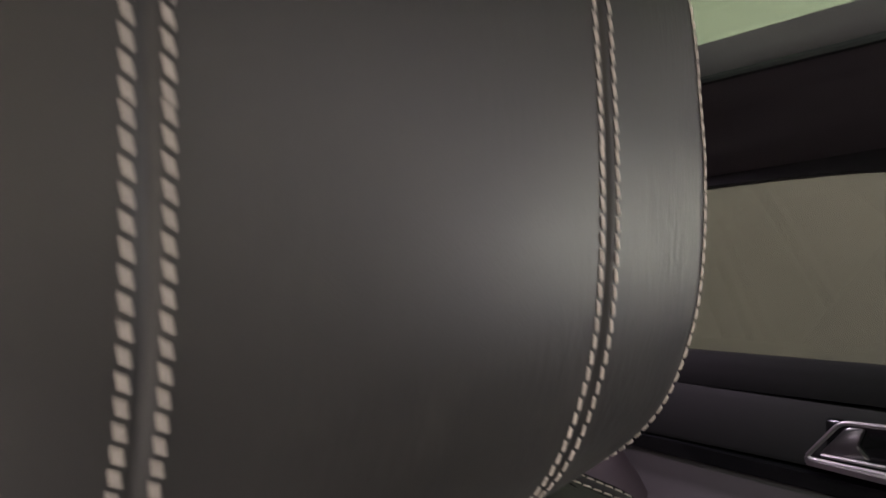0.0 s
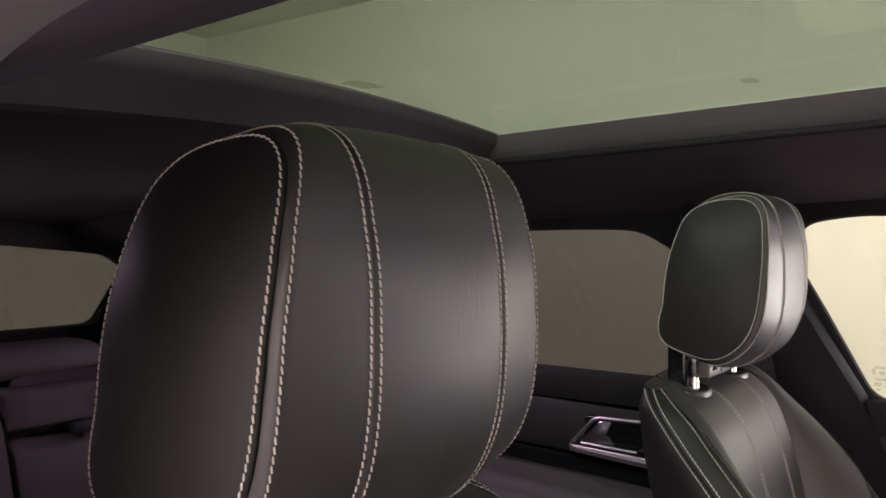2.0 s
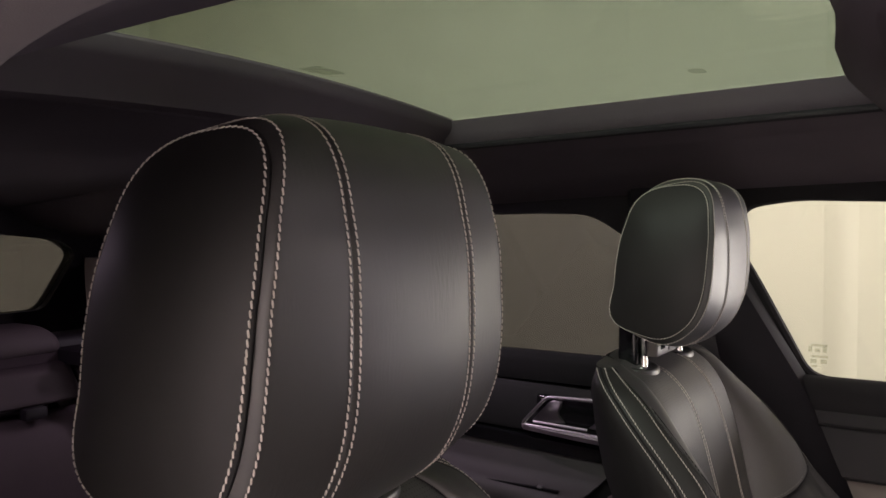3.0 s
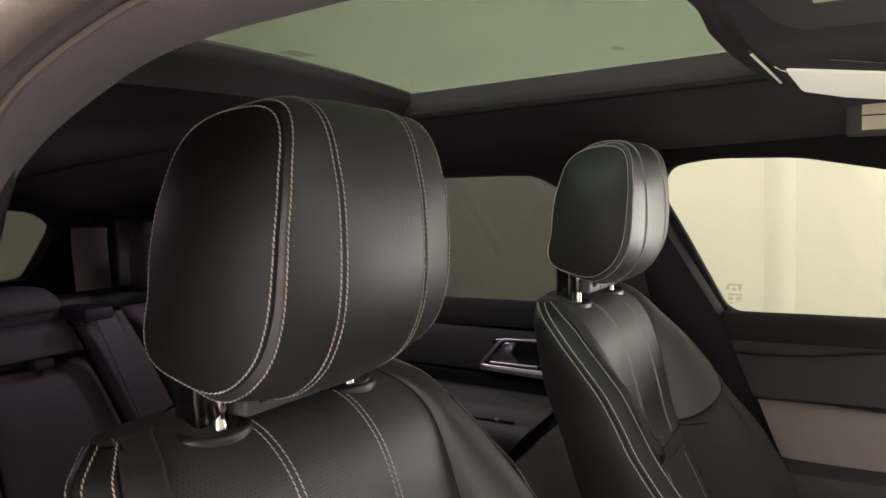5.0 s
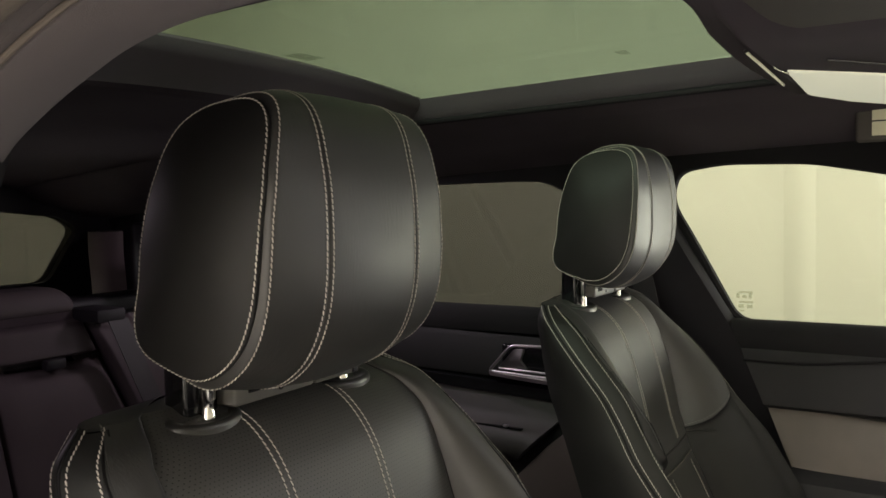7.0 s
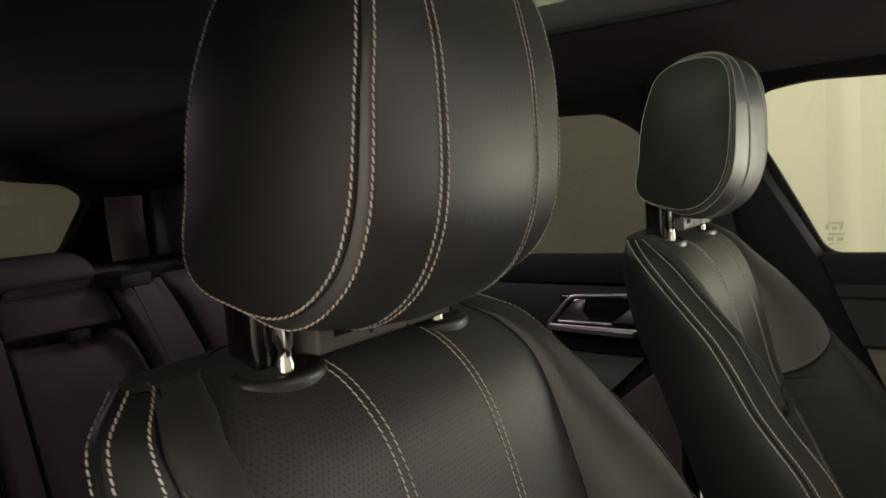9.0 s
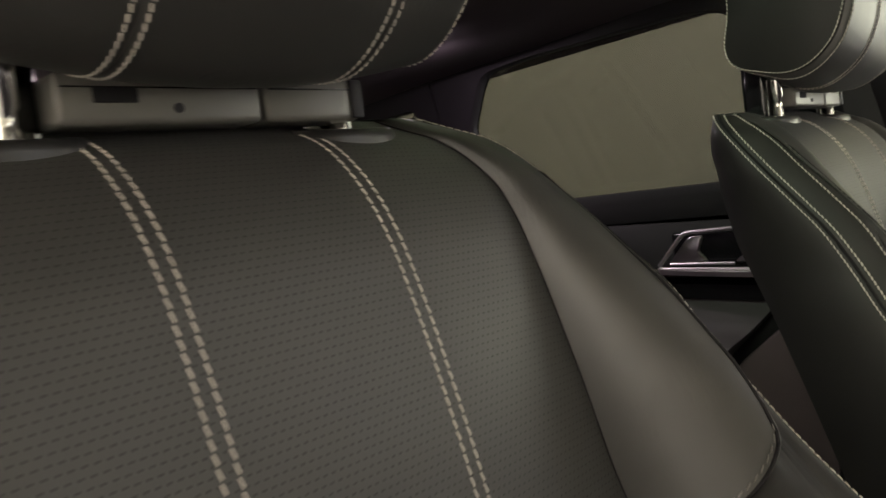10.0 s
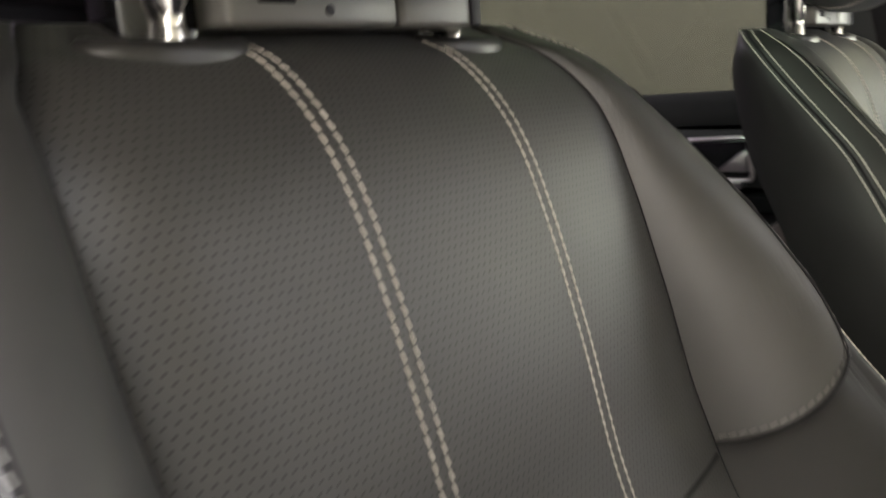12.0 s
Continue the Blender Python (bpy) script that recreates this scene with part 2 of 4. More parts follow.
SWELL_EDGE = (0.0062, 0.0058, 0.0068, 0.0062, 0.0020, 0.0004, 0.0, 0.0, 0.0, 0.0, 0.0006, 0.0027, 0.0073, 0.0082, 0.0083, 0.0069)
SWELL_PAIR = (0.0133, 0.0127, 0.0117, 0.0084, 0.0094, 0.0077, 0.0062, 0.0054, 0.0055, 0.0060, 0.0070, 0.0110, 0.0170, 0.0188, 0.0180, 0.0152)


def round_table(values, th):
    """Smooth interpolation in a table that goes once round."""
    n = len(values)
    u = (th / (2 * math.pi)) % 1.0 * n
    i, f = int(u), u - int(u)
    a, b, c, d = (values[(i + k) % n] for k in (-1, 0, 1, 2))
    return b + 0.5 * f * (c - a + f * (2 * a - 5 * b + 4 * c - d + f * (3 * (b - c) + d - a)))


def head_radius(v, th):
    """The cushion's reach from its axis at the offset v: barrelled between the seams."""
    base, edge, pair = round_table(HEAD_SIDE, th), round_table(SWELL_EDGE, th), round_table(SWELL_PAIR, th)
    a = abs(v)
    if a <= HEAD_EDGE:
        k = (pair - edge) / (HEAD_EDGE ** 2 - HEAD_PAIR ** 2)
        return base + pair + k * (HEAD_PAIR ** 2 - v * v)
    return base + edge * (HEAD_V - a) / (HEAD_V - HEAD_EDGE)


def head_at(v, th, r):
    """A point of the cushion: its ends lean inwards towards the top."""
    z = r * math.sin(th)
    t, w = z / 0.1, min(1.0, max(0.0, (abs(v) - HEAD_PAIR) / (HEAD_EDGE - HEAD_PAIR)))
    lean = (1 - w) * (-0.021 * t - 0.008 * t * t + 0.008 * t ** 3) + w * (-0.062 * t - 0.090 * t * t - 0.049 * t ** 3)
    return Vector((HEAD_X + r * math.cos(th), v * (1 + lean), HEAD_Z + z))


def head_point(v, th):
    return head_at(v, th, head_radius(v, th))


def head_cap(side, f, th):
    """A point on the end panel, f from its middle (0) to its seam stitching (1)."""
    p = head_at(side * HEAD_V, th, round_table(HEAD_SIDE, th) * f)
    p.y += side * 0.0125 * (1 - f ** 2.2)
    return p


def head_normal(v, th):
    e = 0.01
    a, b = head_point(v + 0.002, th) - head_point(v - 0.002, th), head_point(v, th + e) - head_point(v, th - e)
    n = a.cross(b).normalized()
    return n if n.dot(Vector((math.cos(th), 0, math.sin(th)))) > 0 else -n


def even_angles(n):
    """Angles that space the outline's points evenly."""
    fine = [2 * math.pi * i / 1000 for i in range(1001)]
    pts = np.array([[round_table(HEAD_SIDE, t) * math.cos(t), round_table(HEAD_SIDE, t) * math.sin(t)] for t in fine])
    run = np.concatenate([[0], np.cumsum(np.hypot(*np.diff(pts, axis=0).T))])
    return [float(np.interp(run[-1] * i / n, run, fine)) for i in range(n)]


def build_headrest(at):
    root = thing("headrest", "black leather headrest with pale double stitching on chrome posts", "headrest", at, "front headrests")
    N = 120
    ths = even_angles(N)
    loop = ths + ths[:1]
    seam = (HEAD_V + HEAD_EDGE) / 2
    bm = bmesh.new()
    spans = [seam - 0.0001, seam - 0.0006, seam - 0.0013, seam - 0.0022, HEAD_EDGE]
    spans += [HEAD_EDGE - 0.0035 - 0.0455 * i / 9 for i in range(10)] + [HEAD_PAIR + d for d in (0.0012, 0.0005, 0.0, -0.0005, -0.0012, -0.004)] + [0.045 - 0.045 * i / 8 for i in range(9)]
    spans = sorted(set(spans), reverse=True)
    for v in [-v for v in spans] + spans[:-1][::-1]:
        dip = 0.0011 * math.exp(-((abs(v) - HEAD_PAIR) / 0.0007) ** 2) + 0.0032 * math.exp(-((abs(v) - seam) / 0.0011) ** 2)
        rings = [] if v == -spans[0] else rings
        rings.append([head_at(v, t, head_radius(v, t) - dip) for t in ths])
    loft(bm, rings)
    cushion = part("cushion", bm, leather, root)
    for side in (-1, 1):
        bm = bmesh.new()
        rings = [[head_at(side * (seam + d), t, head_radius(seam + d, t) - dip) for t in ths] for d, dip in ((0.0001, 0.0032), (0.0006, 0.0024), (0.0013, 0.0010), (0.0022, 0.0002))]
        rings += [[head_cap(side, f, t) for t in ths] for f in (1.0, 0.985, 0.95, 0.90, 0.82, 0.7, 0.55, 0.38, 0.2, 0.05)]
        bm.faces.new(loft(bm, rings)[-1])
        panel = part("side_panel", bm, leather_shaded, root, "smooth leather end panel")
        bm = bmesh.new()
        pts = [head_cap(side, 0.995, t) for t in loop]
        stitch_row(bm, pts, [Vector((0.5 * math.cos(t), side, 0.5 * math.sin(t))).normalized() for t in loop])
        part("seam_stitching", bm, thread, panel, "pale cream thread")
        bm = bmesh.new()
        stitch_row(bm, [head_point(side * HEAD_EDGE, t) for t in loop], [head_normal(side * HEAD_EDGE, t) for t in loop])
        part("seam_stitching", bm, thread, cushion, "pale cream thread")
        for off in (-0.0032, 0.0032):
            bm = bmesh.new()
            stitch_row(bm, [head_point(side * HEAD_PAIR + off, t) for t in loop], [head_normal(side * HEAD_PAIR + off, t) for t in loop])
            part("double_stitching", bm, thread, cushion, "pale cream thread")
    for side in (-1, 1):
        v = side * 0.0805
        around = [2 * math.pi * i / 24 for i in range(24)]
        bm = bmesh.new()
        prof = ((0.0056, 1.250), (0.0056, 1.2985), (0.0048, 1.3005), (0.0048, 1.3065), (0.0064, 1.3085), (0.0064, 1.345))
        loft(bm, [[(-0.006 + r * math.cos(a), v + r * math.sin(a), z) for a in around] for r, z in prof], True, True)
        part("post", bm, chrome, root, "bright chrome post")
        # black guide behind the post, wider than it
        bm = block((-0.036, v - 0.017, 1.286), (-0.0105, v + 0.017, 1.350), 0.005, 3)
        part("post_guide", bm, gloss_black, root, "glossy black plastic guide")
    for lo, hi, nm in ((-0.066, 0.026, "latch_housing"), (0.0285, 0.085, "latch_cover")):
        bm = block((-0.016, lo, 1.2995), (0.008, hi, 1.3205), 0.003, 3)
        box = part(nm, bm, grey_plastic, root, "satin grey plastic latch housing")
        part("parting_line", block((0.0065, lo + 0.002, 1.3142), (0.0084, hi - 0.002, 1.3148), 0.0, 1), gloss_black, box)
        if nm == "latch_housing":
            part("latch_slot", block((0.006, -0.052, 1.3080), (0.0086, -0.033, 1.3150), 0.0008, 1), belt_matte, box, "dark latch recess")
            # raised dark disc stands for the small hole in the housing
            part("latch_screw", tube([(0.006, -0.016, 1.306), (0.0088, -0.016, 1.306)], 0.0022, 12), hard_trim, box)
        else:
            part("cover_clip", block((0.006, hi - 0.006, 1.3005), (0.0095, hi + 0.0015, 1.3195), 0.001, 2), hard_trim, box, "dark end clip")
    return root


# ---- front seat ----
@functools.lru_cache(maxsize=None)
def smooth_table(table, z):
    zs, vs = [t[0] for t in reversed(table)], [t[1] for t in reversed(table)]
    w = 0.012
    return float(np.mean([np.interp(z + d * w / 6, zs, vs) for d in range(-6, 7)]))


CENTRE_X = ((1.312, -0.042), (1.310, -0.024), (1.306, -0.006), (1.298, 0.0095), (1.288, 0.0215), (1.273, 0.0365), (1.248, 0.0505), (1.208, 0.064), (1.158, 0.0775), (1.108, 0.089), (1.058, 0.106), (1.03, 0.119), (1.008, 0.131), (0.9, 0.180), (0.7, 0.245))
EDGE_X = ((1.312, -0.036), (1.306, -0.022), (1.296, -0.012), (1.278, -0.002), (1.225, 0.032), (1.15, 0.094), (1.06, 0.161), (0.95, 0.222), (0.7, 0.30))
BACK_X = ((1.312, -0.056), (1.28, -0.071), (1.23, -0.056), (1.18, -0.032), (1.12, 0.006), (1.05, 0.044), (0.9, 0.107), (0.7, 0.17))
BACK_V = ((1.312, 0.098), (1.28, 0.106), (1.23, 0.130), (1.18, 0.160), (1.12, 0.190), (1.05, 0.220), (0.9, 0.250), (0.7, 0.26))
OUT_V = ((1.312, 0.140), (1.306, 0.170), (1.297, 0.185), (1.275, 0.194), (1.25, 0.207), (1.20, 0.228), (1.126, 0.250), (1.05, 0.262), (0.95, 0.272), (0.7, 0.275))
MID_V = ((1.312, 0.110), (1.30, 0.126), (1.28, 0.138), (1.25, 0.146), (1.2, 0.152), (1.1, 0.160), (0.95, 0.165), (0.7, 0.17))
INNER_V = ((1.312, 0.014), (1.297, 0.012), (1.25, 0.006), (1.22, -0.001), (1.16, -0.012), (1.11, -0.012), (1.05, -0.008), (0.7, 0.0))
INNER_X = ((1.312, 0.0), (1.296, 0.002), (1.278, 0.007), (1.258, 0.013), (1.228, 0.022), (1.196, 0.0255), (1.15, 0.0165), (1.12, 0.0125), (1.09, 0.014), (1.05, 0.019), (0.7, 0.022))
OUTER_V = ((1.312, 0.014), (1.30, 0.010), (1.25, 0.006), (1.22, -0.001), (1.16, -0.011), (1.11, -0.011), (1.05, -0.008), (0.7, 0.0))
OUTER_X = ((1.312, 0.0), (1.278, 0.0), (1.252, 0.008), (1.228, 0.020), (1.196, 0.026), (1.15, 0.021), (1.12, 0.017), (1.09, 0.018), (1.05, 0.022), (0.7, 0.022))
BAND = 0.018
Z_TOP, Z_LOW = 1.3115, 0.72


def out_v(side, z):
    """Half the backrest's width at the height z; it is a little wider towards the car's middle."""
    return smooth_table(OUT_V, z) + smooth_table(INNER_V if side > 0 else OUTER_V, z)


def mid_v(side, z):
    q = max(-1.7, (z - 1.208) / 0.1)
    return min(smooth_table(MID_V, z) + 0.012, 0.1565 - 0.0039 * q if side > 0 else 0.1512 + 0.0018 * q - 0.0106 * q * q)


def wing_seam(f):
    """The height of the wing's lower seam, from the outer edge (0) to the centre panel (1)."""
    return min(Z_TOP - 0.002, 1.072 + 0.085 * (1 - f) + 0.30 * max(0.0, (0.46 - f) / 0.24) ** 3)


@functools.lru_cache(maxsize=None)
def seat_x(v, z):
    """How far forward the front of the backrest stands at the offset v from its middle and the height z."""
    a = abs(v)
    xc, xe, w, wc = smooth_table(CENTRE_X, z), smooth_table(EDGE_X, z), out_v(v, z), mid_v(v, z)
    xe += smooth_table(INNER_X if v > 0 else OUTER_X, z)
    fade = min(1.0, max(0.0, (1.313 - z) / 0.035))
    fade = (1 - (1 - fade) ** 2) * min(1.0, max(0.3, (z - 1.0) / 0.2))
    if a <= wc:
        q = a / wc
        return xc + 0.003 - 0.006 * q ** 2 - fade * (0.0115 if v < 0 else 0.003) * max(0.0, (q - 0.78) / 0.22) ** 2
    crest = w - BAND
    lift = 1 - (1 - min(1.0, max(0.0, (1.318 - z) / 0.05))) ** 2
    top = xe + 0.028 * lift
    base = xc - 0.003 - fade * (0.0115 if v < 0 else 0.005)
    if a <= crest:
        q = (a - wc) / max(crest - wc, 1e-4)
        ease = 0.35 * q + 0.65 * (1 - (1 - q) ** 2)
        x = base + 0.009 * (1 - math.exp(-q * 12)) * (1 - q) + (top - base) * ease + 0.006 * lift * math.sin(math.pi * q) * (1 - 0.4 * q)
    else:
        q = (a - crest) / BAND
        x = top + (xe - top) * (0.25 * q + 0.75 * q ** 2.0)
    # the upper wing swells over its lower seam
    f = min(1.0, max(0.0, (w - a) / (w - wc)))
    d = z - wing_seam(f)
    edge = min(1.0, max(0.0, (f - 0.10) / 0.20))
    rim = min(1.0, (1 - f) * 6 + 0.3) * edge * edge * (3 - 2 * edge) * min(1.0, max(0.0, (1.200 - z) / 0.04))
    if d > 0:
        return x + 0.006 * rim * math.exp(-((d - 0.025) / 0.05) ** 2)
    return x + rim * (0.006 * math.exp(-0.25) - 0.016 * (1 - math.exp(d / 0.007)))


def seat_normal(v, z):
    e = 0.002
    a = Vector((seat_x(v + e, z) - seat_x(v - e, z), 2 * e, 0))
    b = Vector((seat_x(v, z + e) - seat_x(v, z - e), 0, 2 * e))
    n = a.cross(b).normalized()
    return n if n.x > 0 else -n


def grid_mesh(rows, cols, spot, uv=False):
    bm = bmesh.new()
    vs = [[bm.verts.new(spot(i, j)) for j in range(cols)] for i in range(rows)]
    layer = bm.loops.layers.uv.new("map") if uv else None
    for i in range(rows - 1):
        for j in range(cols - 1):
            f = bm.faces.new((vs[i][j], vs[i][j + 1], vs[i + 1][j + 1], vs[i + 1][j]))
            if uv:
                for l in f.loops:
                    l[layer].uv = (l.vert.co.y + 1, l.vert.co.z * 1.02 - l.vert.co.x * 0.55 + 1)
    return bm


def seat_heights(n):
    return [Z_LOW + (Z_TOP - Z_LOW) * (1 - (1 - i / (n - 1)) ** 2.2) for i in range(n)]


def build_seat(at):
    root = thing("front_seat", "black leather front seat with perforated centre and pale double stitching", "car seat", at, "front seats")
    zs = seat_heights(150)
    n = len(zs)
    # perforated centre
    cols = 41
    
    def centre_spot(i, j):
        z, q = zs[i], 2 * j / (cols - 1) - 1
        v = q * mid_v(q, z)
        return (seat_x(v, z), v, z)
    bm = grid_mesh(n, cols, centre_spot, True)
    centre = part("centre_panel", bm, leather_holes, root, "perforated black leather panel")
    # shell behind and over the top
    m = 22
    def back_spot(i, j):
        z, w = zs[i], smooth_table(BACK_V, zs[i])
        v = (2 * j / (m - 1) - 1) * w
        return (smooth_table(BACK_X, z) - 0.012 * (1 - (v / w) ** 2), v, z)
    part("back_shell", grid_mesh(n, m, back_spot), hard_trim, root, "dark moulded seat back")
    rows = 7
    def top_spot(i, j):
        z, back = zs[-1], smooth_table(BACK_V, zs[-1])
        q = 2 * j / (m * 2 - 1) - 1
        w, v = out_v(q, z), q * mid_v(q, z)
        f = i / (rows - 1)
        x0, x1 = seat_x(v, z), smooth_table(BACK_X, z) - 0.012 * (1 - q ** 2)
        return (x0 + (x1 - x0) * f, v + (v / w * back - v) * f, z + 0.002 * math.sin(math.pi * f))
    part("top_panel", grid_mesh(rows, m * 2, top_spot), leather, root)
    for side in (-1, 1):
        cols2 = 33
        def wing_spot(i, j):
            f = 1 - j / (cols2 - 1)
            z0, over = wing_seam(f) + 0.0003, max(0, i - 70) / 6
            z = z0 + (Z_TOP - z0) * (1 - (1 - min(i, 70) / 70) ** 2.0)
            wc, w, back = mid_v(side, z), out_v(side, z), smooth_table(BACK_V, z)
            v = w + (wc - w) * f
            x0, x1 = seat_x(side * v, z), smooth_table(BACK_X, z) - 0.012 * (1 - min(1.0, v / w) ** 2)
            inner = wc + (wc / w * back - wc) * over
            outer = w + (back - w) * over ** 2.2 + 0.006 * math.sin(math.pi * over) ** 0.7
            return (x0 + (x1 - x0) * over, side * (outer + (inner - outer) * f), z + 0.002 * math.sin(math.pi * over))
        bolster = part("side_bolster", grid_mesh(77, cols2, wing_spot), leather, root, "rounded leather side bolster")
        # shade below the wing comes from the darker leather here
        def lower_spot(i, j):
            f = 1 - j / (cols2 - 1)
            z0 = wing_seam(f) - 0.0003
            z = z0 + (Z_LOW - z0) * (i / 50) ** 2.2
            v = out_v(side, z) + (mid_v(side, z) - out_v(side, z)) * f
            return (seat_x(side * v, z), side * v, z)
        part("lower_bolster", grid_mesh(51, cols2, lower_spot), leather_shaded, root, "plain leather lower bolster, toned as shaded")
        cols3 = 13
        def flank_spot(i, j):
            z, w, back = zs[i], out_v(side, zs[i]), smooth_table(BACK_V, zs[i])
            f = j / (cols3 - 1)
            x0, x1 = seat_x(side * w, z), smooth_table(BACK_X, z)
            return (x0 + (x1 - x0) * f, side * (w + (back - w) * f ** 2.2 + 0.006 * math.sin(math.pi * f) ** 0.7), z)
        flank = part("side_panel", grid_mesh(n, cols3, flank_spot), leather_shaded, root, "smooth leather flank")
        line = [z for z in zs if 0.85 < z < 1.3112]
        # seam piping along the wing's edge
        pipe = [(seat_x(side * out_v(side, z), z) - 0.0045, side * (out_v(side, z) + 0.0014), z) for z in line]
        part("piping", tube(pipe, 0.0014, 8), belt_matte, bolster, "dark seam groove")
        for inset in (0.0004, 0.0110):
            bm = bmesh.new()
            vv = [(out_v(side, z) - inset, z) for z in line]
            stitch_row(bm, [(seat_x(side * v, z), side * v, z) for v, z in vv], [Vector((seat_normal(side * v, z).x, seat_normal(side * v, z).y, seat_normal(side * v, z).z)) for v, z in vv], 0.0047, 0.0042)
            part("edge_stitching", bm, thread, bolster, "pale cream thread")
        bm = bmesh.new()
        pts = [(seat_x(side * out_v(side, z), z) - 0.0085, side * (out_v(side, z) + 0.0040), z) for z in line]
        stitch_row(bm, pts, [Vector((0, side, 0.05))] * len(pts), 0.0047, 0.0042)
        part("edge_stitching", bm, thread, flank, "pale cream thread")
        part("panel_seam", tube([(seat_x(side * mid_v(side, z), z) - 0.0002, side * mid_v(side, z), z) for z in line], 0.0009, 6), belt_matte, bolster, "dark seam line")
        # stitched lower seam of the wing
        bm = bmesh.new()
        run = []
        for k in range(30):
            f = k / 29
            z = wing_seam(f)
            v = out_v(side, z) * (1 - f) + mid_v(side, z) * f - 0.004 * (1 - f)
            run.append((v, z))
        run = run[7:]
        seam = part("wing_seam", tube([(seat_x(side * v, z) + 0.0002, side * v, z) for v, z in run], 0.0011, 6), belt_matte, bolster, "dark seam line")
        stitch_row(bm, [(seat_x(side * v, z + 0.004) + 0.0003, side * v, z + 0.004) for v, z in run], [seat_normal(side * v, z + 0.006) for v, z in run], 0.0056, 0.0044, 0.0005)
        part("seam_stitching", bm, grey_plastic, bolster, "dull grey thread")
        # double rows on the centre panel
        for off in (-0.0034, 0.0034):
            bm = bmesh.new()
            run = [(side * 0.0553 + off, z) for z in [1.074 + (1.3030 - 1.074) * i / 60 for i in range(61)]]
            stitch_row(bm, [(seat_x(v, z), v, z) for v, z in run], [seat_normal(v, z) for v, z in run], 0.0051, 0.0045, 0.00052)
            part("double_stitching", bm, thread, centre, "pale cream thread")
        # bezel round each headrest post
        bm = bmesh.new()
        rings = []
        for r, h in ((1.04, -0.010), (1.04, 0.001), (1.01, 0.0036), (0.94, 0.0052), (0.84, 0.0054), (0.74, 0.0042), (0.60, 0.0030), (0.45, 0.0034), (0.42, 0.001), (0.42, -0.008)):
            rings.append([(-0.008 + 0.020 * r * math.cos(a), side * 0.083 + 0.033 * r * math.sin(a), 1.3000 + h - 0.16 * 0.018 * r * math.cos(a)) for a in [2 * math.pi * i / 32 for i in range(32)]])
        loft(bm, rings)
        part("post_bezel", bm, bezel_plastic, root, "dark oval plastic bezel")
    # break across the centre panel, and the narrow insert below it
    part("cross_seam", tube([(seat_x(v, 1.066) - 0.001, v, 1.066) for v in [-0.158 + 0.316 * i / 30 for i in range(31)]], 0.0022, 8), leather_shaded, centre)
    cols4 = 17
    def insert_spot(i, j):
        z = 0.80 + 0.246 * i / 14
        v = (2 * j / (cols4 - 1) - 1) * 0.094
        rim = max(abs(v) / 0.094, 0) ** 10
        return (seat_x(v, z) + 0.008 - 0.006 * max(rim, (i / 14) ** 16), v, z)
    insert = part("lower_insert", grid_mesh(15, cols4, insert_spot), leather, root, "narrow padded leather insert")
    part("insert_piping", tube([(seat_x(v, 1.046) + 0.004, v, 1.046) for v in [-0.09 + 0.18 * i / 12 for i in range(13)]], 0.0015, 8), visor_cloth, insert, "pale grey piping")
    for v in (-0.0553, 0.0553):
        bm = bmesh.new()
        run = [(v, 0.85 + 0.192 * i / 20) for i in range(21)]
        stitch_row(bm, [(seat_x(q, z) + 0.008, q, z) for q, z in run], [seat_normal(q, z) for q, z in run], 0.0051, 0.0045)
        part("insert_stitching", bm, thread, insert, "pale cream thread")
    bm = block((0.05, -0.27, 0.60), (0.60, 0.27, 0.78), 0.05, 4)
    part("seat_cushion", bm, leather, root)
    part("seat_base", block((0.10, -0.22, 0.42), (0.55, 0.22, 0.60), 0.02, 2), hard_trim, root)
    return root


def mirrored(root):
    """Turn a seat into its opposite hand."""
    for ob in root.children_recursive:
        ob.data.transform(Matrix.Scale(-1, 4, (0, 1, 0)))
        ob.data.flip_normals()


NEAR_Y, SEAT_GAP = -0.3931, 0.7613
near_seat = build_seat((0, NEAR_Y, -0.008))
near_head = build_headrest((0, NEAR_Y, 0))
far_seat = build_seat((0.003, NEAR_Y + SEAT_GAP, -0.010))
mirrored(far_seat)
far_head = copy_thing(near_head, pose(0.0014, NEAR_Y + SEAT_GAP, 0.0038))


# ---- far side of the cabin: windows, doors, pillar ----
def glass_y(z):
    """The leaning plane of the side glass."""
    return 0.760 - 0.236 * (z - 1.216)


def frame_plate(hole, outer, inner_y, depth):
    """A plate with an opening, on the leaning plane of the side glass: the hole and the outer rectangle share their corner count."""
    cx = sum(p[0] for p in hole) / len(hole)
    cz = sum(p[1] for p in hole) / len(hole)
    x0, z0, x1, z1 = outer
    ring_a, ring_b = [], []
    for p in hole:
        dx, dz = p[0] - cx, p[1] - cz
        s = min(((x1 - cx) / dx) if dx > 1e-6 else ((x0 - cx) / dx) if dx < -1e-6 else 1e9, ((z1 - cz) / dz) if dz > 1e-6 else ((z0 - cz) / dz) if dz < -1e-6 else 1e9)
        ring_a.append((p[0], p[1]))
        ring_b.append((cx + dx * s, cz + dz * s))
    for corner in ((x0, z0), (x0, z1), (x1, z0), (x1, z1)):
        ring_b[min(range(len(ring_b)), key=lambda k: math.dist(ring_b[k], corner))] = corner
    bm = bmesh.new()
    put = lambda ring, d: [(x, glass_y(z) + d, z) for x, z in ring]
    lip = [(x + (cx - x) * -0.02, z + (cz - z) * -0.02) for x, z in ring_a]
    loft(bm, [put(ring_b, depth), put(ring_a, depth), put(ring_a, inner_y + 0.006), put(lip, inner_y), put(ring_b, inner_y)])
    return bm


